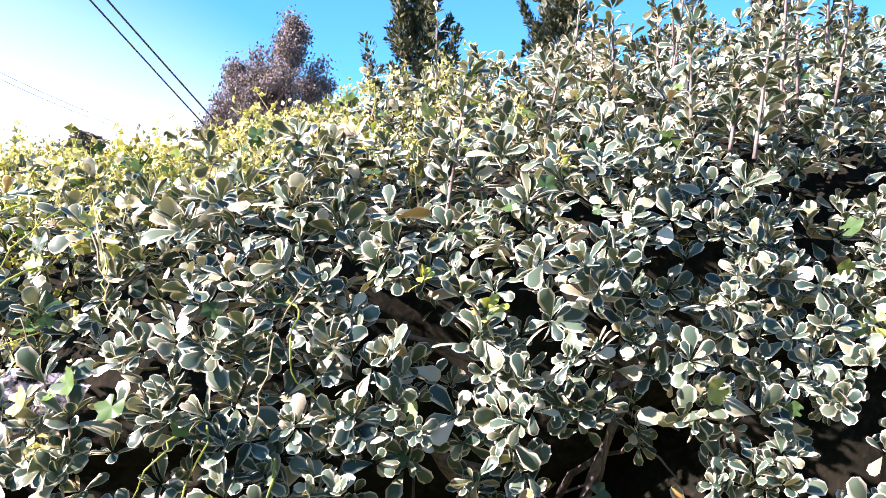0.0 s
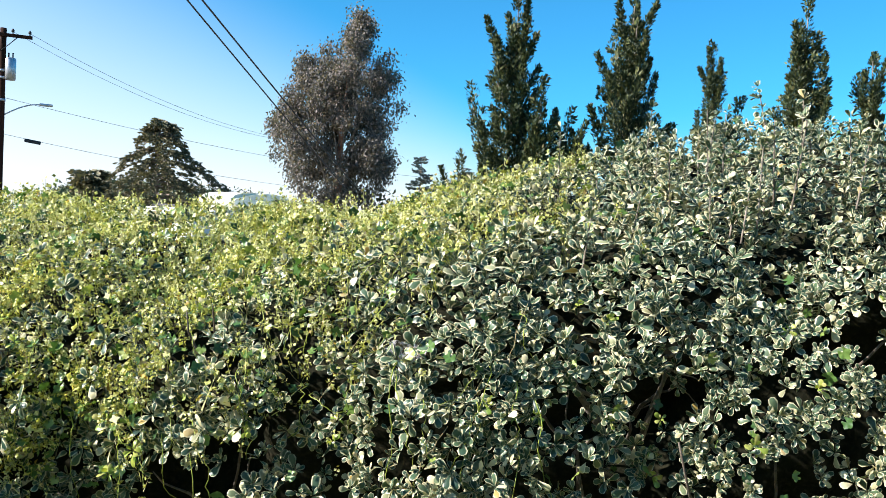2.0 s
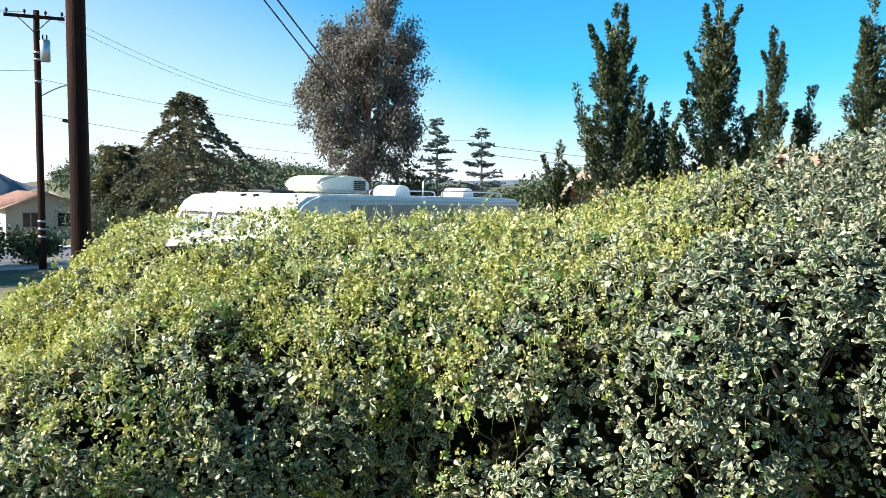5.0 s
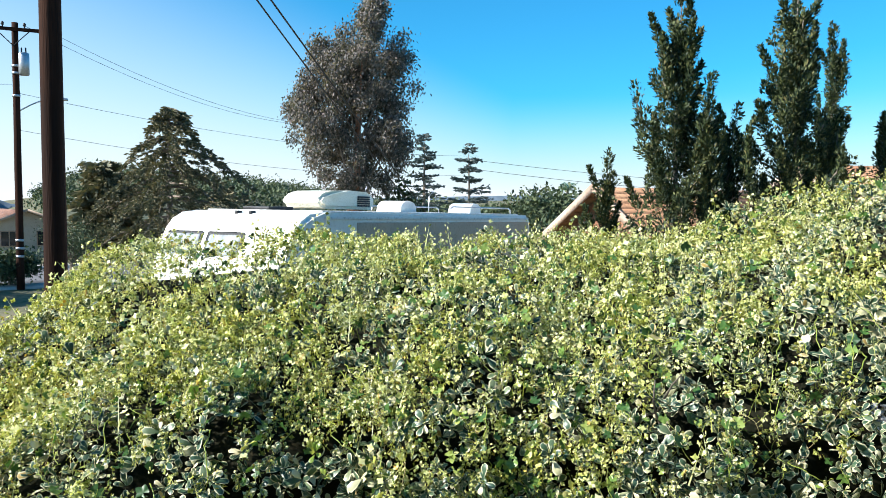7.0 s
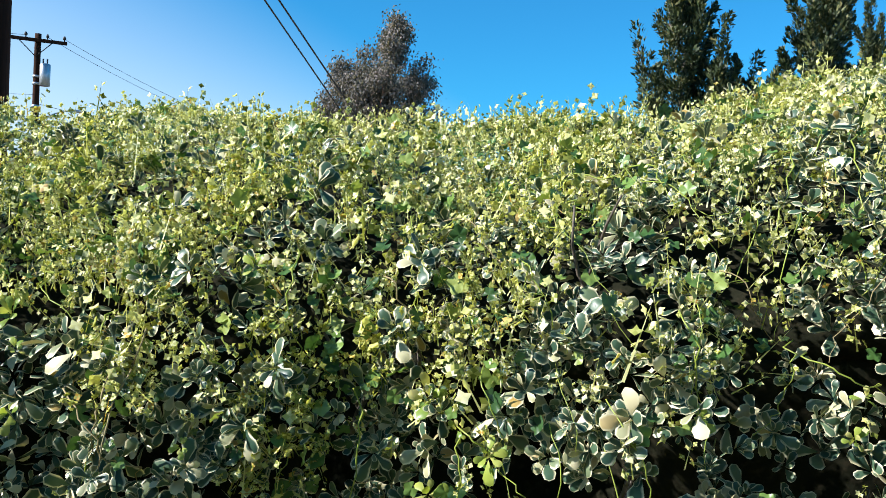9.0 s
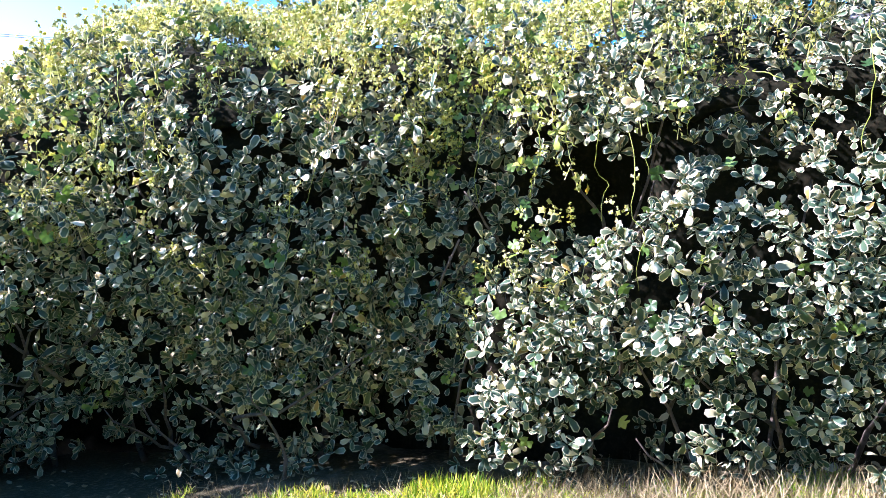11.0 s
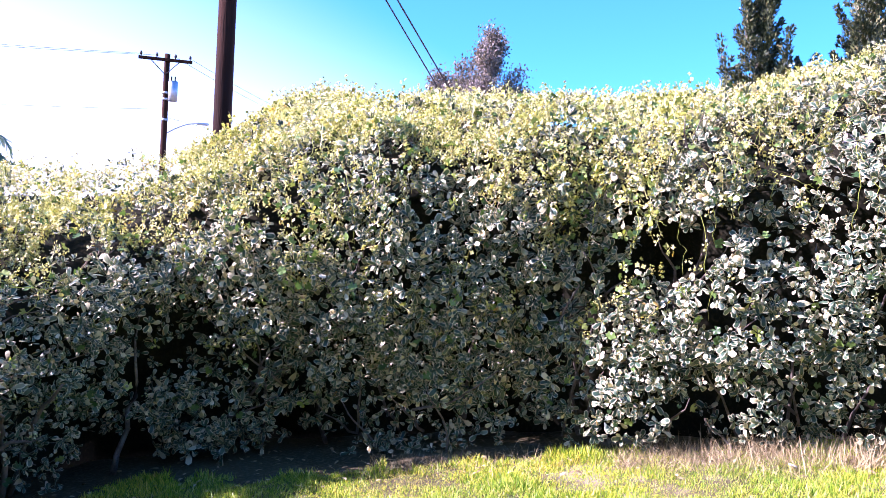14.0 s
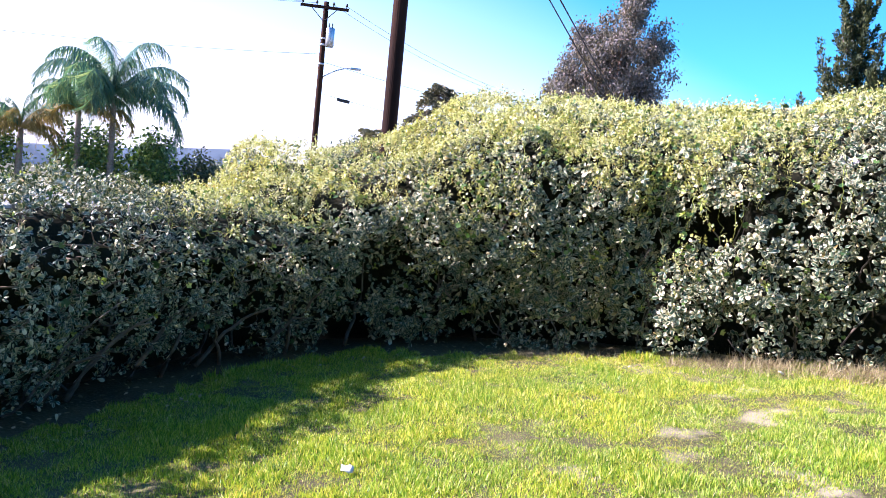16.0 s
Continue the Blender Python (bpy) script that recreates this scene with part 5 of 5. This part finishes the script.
    for x in (1.3, L - 2.0):
        for y in (0.12, Wd - 0.12):
            bm = bmesh.new()
            bmesh.ops.create_cone(bm, cap_ends=True, segments=24, radius1=0.38, radius2=0.38, depth=0.24, matrix=pose(x, y, floor + 0.38, 90, 0, 0))
            bmesh.ops.bevel(bm, geom=[e for e in bm.edges if e.calc_face_angle(0) > 1.0], offset=0.04, segments=2, affect="EDGES")
            tyre = part("wheel", bm, rv, "black tyre", M_DARK)
            bm = bmesh.new()
            bmesh.ops.create_cone(bm, cap_ends=True, segments=20, radius1=0.2, radius2=0.17, depth=0.26, matrix=pose(x, y, floor + 0.38, 90, 0, 0))
            part("rim", bm, tyre, "", M_METAL)
    return rv


make_motorhome()


# ---------------------------------------------------------------- houses
def gable_roof(house, A, r, c, length, half, drop, over, material, name="roof_slope"):
    """Two shingled slopes with courses, from a ridge at A along r, across c."""
    for sg in (-1, 1):
        n_c = max(int(half / 0.15), 3)
        slope = new(name)
        slope.parent = house
        for k in range(n_c):
            a, b = k / n_c, (k + 1) / n_c + 0.02
            q = [A + r * l + c * sg * half * w - Vector((0, 0, drop * w - lift)) for l, w, lift in
                 ((-over, a, 0), (length + over, a, 0), (length + over, b, 0.018), (-over, b, 0.018))]
            vs = [tuple(p) for p in q + [p - Vector((0, 0, 0.045)) for p in q]]
            fs = np.array([(0, 1, 2, 3), (4, 7, 6, 5), (3, 2, 6, 7), (0, 3, 7, 4), (1, 5, 6, 2), (0, 4, 5, 1)])
            part("roof_course", mesh_from("roof_course", np.array(vs), [fs], material), slope, "weathered orange-brown shingles" if material is M_SHINGLE else "")


def make_house(A, r, c, length, half, drop, wall_mat, roof_mat, trim_mat, label, ground_at):
    house = thing("house", label, "house")
    A, r, c = Vector(A), Vector(r).normalized(), Vector(c).normalized()
    gable_roof(house, A, r, c, length, half, drop, 0.45, roof_mat)
    up = Vector((0, 0, 1))
    g0 = float(ground_z(np.asarray(ground_at[0]), np.asarray(ground_at[1]))) - 0.1
    inner = half * 0.86
    eave = A.z - drop * 0.86 - 0.1
    for k, at in ((0, A), (1, A + r * length)):
        bm = bmesh.new()
        prof = [at - c * inner, at + c * inner, at + c * inner, at, at - c * inner]
        zs = [g0, g0, eave, A.z - 0.14, eave]
        front = [bm.verts.new((p.x, p.y, z)) for p, z in zip(prof, zs)]
        d = r * (0.15 if k == 0 else -0.15)
        back = [bm.verts.new((p.x + d.x, p.y + d.y, z)) for p, z in zip(prof, zs)]
        for i in range(5):
            bm.faces.new((front[i], front[(i + 1) % 5], back[(i + 1) % 5], back[i]))
        bm.faces.new(front), bm.faces.new(back[::-1])
        part("gable_wall", bm, house, "", wall_mat)
    for sg in (-1, 1):
        mid = A + r * (length / 2) + c * sg * (inner - 0.08)
        turn = pose(0, 0, 0, 0, 0, math.degrees(math.atan2(r.y, r.x)))
        part("side_wall", box_bm((length - 0.32, 0.15, eave - g0 - 0.06), (mid.x, mid.y, (eave + g0) / 2 - 0.03), 0, turn=turn), house, "", wall_mat)
        # barge board on the front gable
        a = A - r * 0.47 + up * 0.03
        b = A - r * 0.47 + c * sg * (half + 0.05) - up * (drop + 0.02)
        vs = []
        for p in (a, b):
            for dz in (0.06, -0.16):
                for dr in (0.0, -0.05):
                    vs.append(tuple(p + up * dz + r * dr))
        fs = np.array([(0, 4, 6, 2), (1, 3, 7, 5), (0, 1, 5, 4), (2, 6, 7, 3), (0, 2, 3, 1), (4, 5, 7, 6)])
        part("barge_board", mesh_from("barge_board", np.array(vs), [fs], trim_mat), house, "pale weathered barge board")
    return house, A, r, c, eave, g0


R1, C1 = (0.8, 0.6, 0), (0.6, -0.8, 0)
h1, A1, r1, c1, eave1, g1 = make_house((3.55, 19.0, 2.45), R1, C1, 9.0, 1.75, 1.35, M_REDWOOD, M_SHINGLE, M_TRIM, "low house with orange-brown shingle roof and redwood gable", (4.0, 19.0))
for k in range(7):
    p = A1 - r1 * 0.012 + c1 * (-1.35 + 0.45 * k)
    top = 2.2 - abs(-1.35 + 0.45 * k) * 0.78
    part("siding_board", box_bm((0.06, 0.03, max(top - g1 - 0.1, 0.4)), (p.x, p.y, (top + g1) / 2), 0.004, turn=pose(0, 0, 0, 0, 0, math.degrees(math.atan2(C1[1], C1[0])))), h1, "", M_TRIM)
h2, A2, r2, c2, eave2, g2 = make_house((10.4, 22.0, 3.2), (1, 0.1, 0), (0.1, -1, 0), 8.0, 2.6, 1.4, M_STUCCO, M_SHINGLE, M_TRIM, "house with pale shingle roof behind the junipers", (10.0, 22.0))
h3, A3, r3, c3, eave3, g3 = make_house((-29.2, 62.6, 0.95), (-0.6, 0.8, 0), (-0.8, -0.6, 0), 9.0, 3.4, 1.25, M_STUCCO, M_BROWNROOF, M_TRIM, "cream stucco house with brown roof across the street", (-29.0, 62.0))
for k in (-1.3, 1.2):
    p = A3 - r3 * 0.02 + c3 * k
    turn3 = pose(0, 0, 0, 0, 0, math.degrees(math.atan2(c3.y, c3.x)))
    wn = part("window", box_bm((1.2, 0.08, 1.2), (p.x, p.y, -1.2), 0.02, turn=turn3), h3, "white-framed dark window", M_TRIM)
    for j in (-0.29, 0.29):
        q = p + c3 * j - r3 * 0.03
        part("pane", box_bm((0.5, 0.06, 1.05), (q.x, q.y, -1.2), 0.01, turn=turn3), wn, "", M_GLASS)


# ---------------------------------------------------------------- street and far land
def make_strip(name, pts, width, lift, material, label, category):
    p = np.array(pts, float)
    t = np.linspace(0, 1, 40)
    seg = np.linspace(0, 1, len(p))
    c = np.stack([np.interp(t, seg, p[:, i]) for i in (0, 1)], 1)
    d = unit(np.gradient(c, axis=0))
    nrm = np.stack([-d[:, 1], d[:, 0]], 1)
    rows = [c + nrm * w for w in np.linspace(-width / 2, width / 2, 5)]
    xy = np.stack(rows, 1).reshape(-1, 2)
    z = ground_z(xy[:, 0], xy[:, 1]) + lift
    v = np.column_stack([xy, z])
    v2 = v - (0, 0, lift + 0.1)
    i, j = np.meshgrid(np.arange(39), np.arange(4), indexing="ij")
    a = (i * 5 + j).ravel()
    q = np.stack([a, a + 5, a + 6, a + 1], 1)
    n = len(v)
    i = np.arange(39) * 5
    sides = np.concatenate([np.stack([i, i + n, i + 5 + n, i + 5], 1), np.stack([i + 4, i + 9, i + 9 + n, i + 4 + n], 1)])
    return tagged(part(name, mesh_from(name, np.concatenate([v, v2]), [q, sides], material)), label, category, kind="structure")


make_strip("road", [(-44, 28), (-26, 45), (-12, 54), (20, 62)], 9.0, 0.03, M_ROAD, "grey asphalt street beyond the hedge", "road")
make_strip("pavement", [(-44, 21.5), (-24.5, 39.0), (-9, 48), (20, 55.5)], 1.6, 0.14, M_CONC, "pale concrete pavement with kerb beside the street", "pavement")
make_strip("pavement", [(-46, 33), (-28, 50.5), (-14, 60), (20, 68.5)], 1.6, 0.14, M_CONC, "pale concrete pavement with kerb across the street", "pavement")


def make_woods():
    """Far trees on the hills, as one mass of leaf clumps."""
    g = np.random.default_rng(90)
    P, S = [], []
    for k in range(560):
        a = g.uniform(-0.41, 0.75) if k < 400 else g.uniform(-0.40, -0.08)
        D = g.uniform(170, 300)
        x, y = D * math.sin(a), D * math.cos(a)
        hz = hill_z(np.array([x]), np.array([y]))[0]
        r = g.uniform(2.0, 4.0)
        n = 90
        P.append(np.array([x, y, hz + r * 0.55]) + g.normal(size=(n, 3)) * (r * 0.42, r * 0.42, r * 0.33))
        S.append(g.uniform(0.5, 1.0, n))
    P, S = np.concatenate(P), np.concatenate(S)
    v, f, uv = scatter(FAR_LEAF, P, unit(g.normal(size=P.shape)), g.normal(size=P.shape), S)
    tagged(part("far_woods", mesh_from("far_woods", v, f, M_WOODS, uv)), "dark green trees on the far hillside", "woods", kind="stuff")


def hill_z(x, y):
    D = np.hypot(x, y)
    a = np.degrees(np.arctan2(x, y))
    crest = np.interp(a, [-60, -26, -23.5, -22, -20, -13, -9, -5.6, -2, 6, 60], [-40, -20, -1, 3, 8.0, 6.0, 4.6, 1.5, -1, -3, -3])
    t = np.clip((D - 110) / 170, 0, 1)
    return -2.6 + (crest + 2.6) * t * t * (3 - 2 * t)


def make_hills():
    a = np.radians(np.linspace(-62, 62, 90))
    D = np.concatenate([np.linspace(105, 320, 26), np.linspace(340, 900, 8)])
    A_, D_ = np.meshgrid(a, D, indexing="ij")
    X, Y = D_ * np.sin(A_), D_ * np.cos(A_)
    Z = hill_z(X, Y) - np.clip((D_ - 320) / 200, 0, 1) * 14 + 0.3 * smooth_noise(np.stack([X, Y, 0 * X], -1).reshape(-1, 3), 0.05, 95).reshape(X.shape)
    Z[:, 0] -= 1.0
    n = len(D)
    i, j = np.meshgrid(np.arange(89), np.arange(n - 1), indexing="ij")
    q = (i * n + j).ravel()
    me = mesh_from("hill", np.stack([X, Y, Z], -1).reshape(-1, 3), [np.stack([q, q + 1, q + n + 1, q + n], 1)], M_HILL, smooth=True)
    tagged(part("hill", me), "scrubby green hillside beyond the street", "hill", kind="structure")
    # flat-topped mesa, its haze put into the blue base colour
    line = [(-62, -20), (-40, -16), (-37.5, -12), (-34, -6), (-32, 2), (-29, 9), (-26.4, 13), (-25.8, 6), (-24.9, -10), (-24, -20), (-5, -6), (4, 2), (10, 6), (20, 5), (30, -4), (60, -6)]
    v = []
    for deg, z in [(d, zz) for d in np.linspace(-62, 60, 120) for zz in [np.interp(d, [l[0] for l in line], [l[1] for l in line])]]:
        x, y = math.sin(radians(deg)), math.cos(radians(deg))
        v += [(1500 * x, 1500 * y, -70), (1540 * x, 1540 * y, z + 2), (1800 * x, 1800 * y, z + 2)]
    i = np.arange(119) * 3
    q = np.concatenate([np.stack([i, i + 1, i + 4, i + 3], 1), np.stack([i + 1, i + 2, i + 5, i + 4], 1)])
    tagged(part("backdrop", mesh_from("backdrop", np.array(v), [q], M_MESA)), "flat-topped hills on the horizon, tinted hazy blue", "hills", kind="structure")


make_woods()
make_hills()
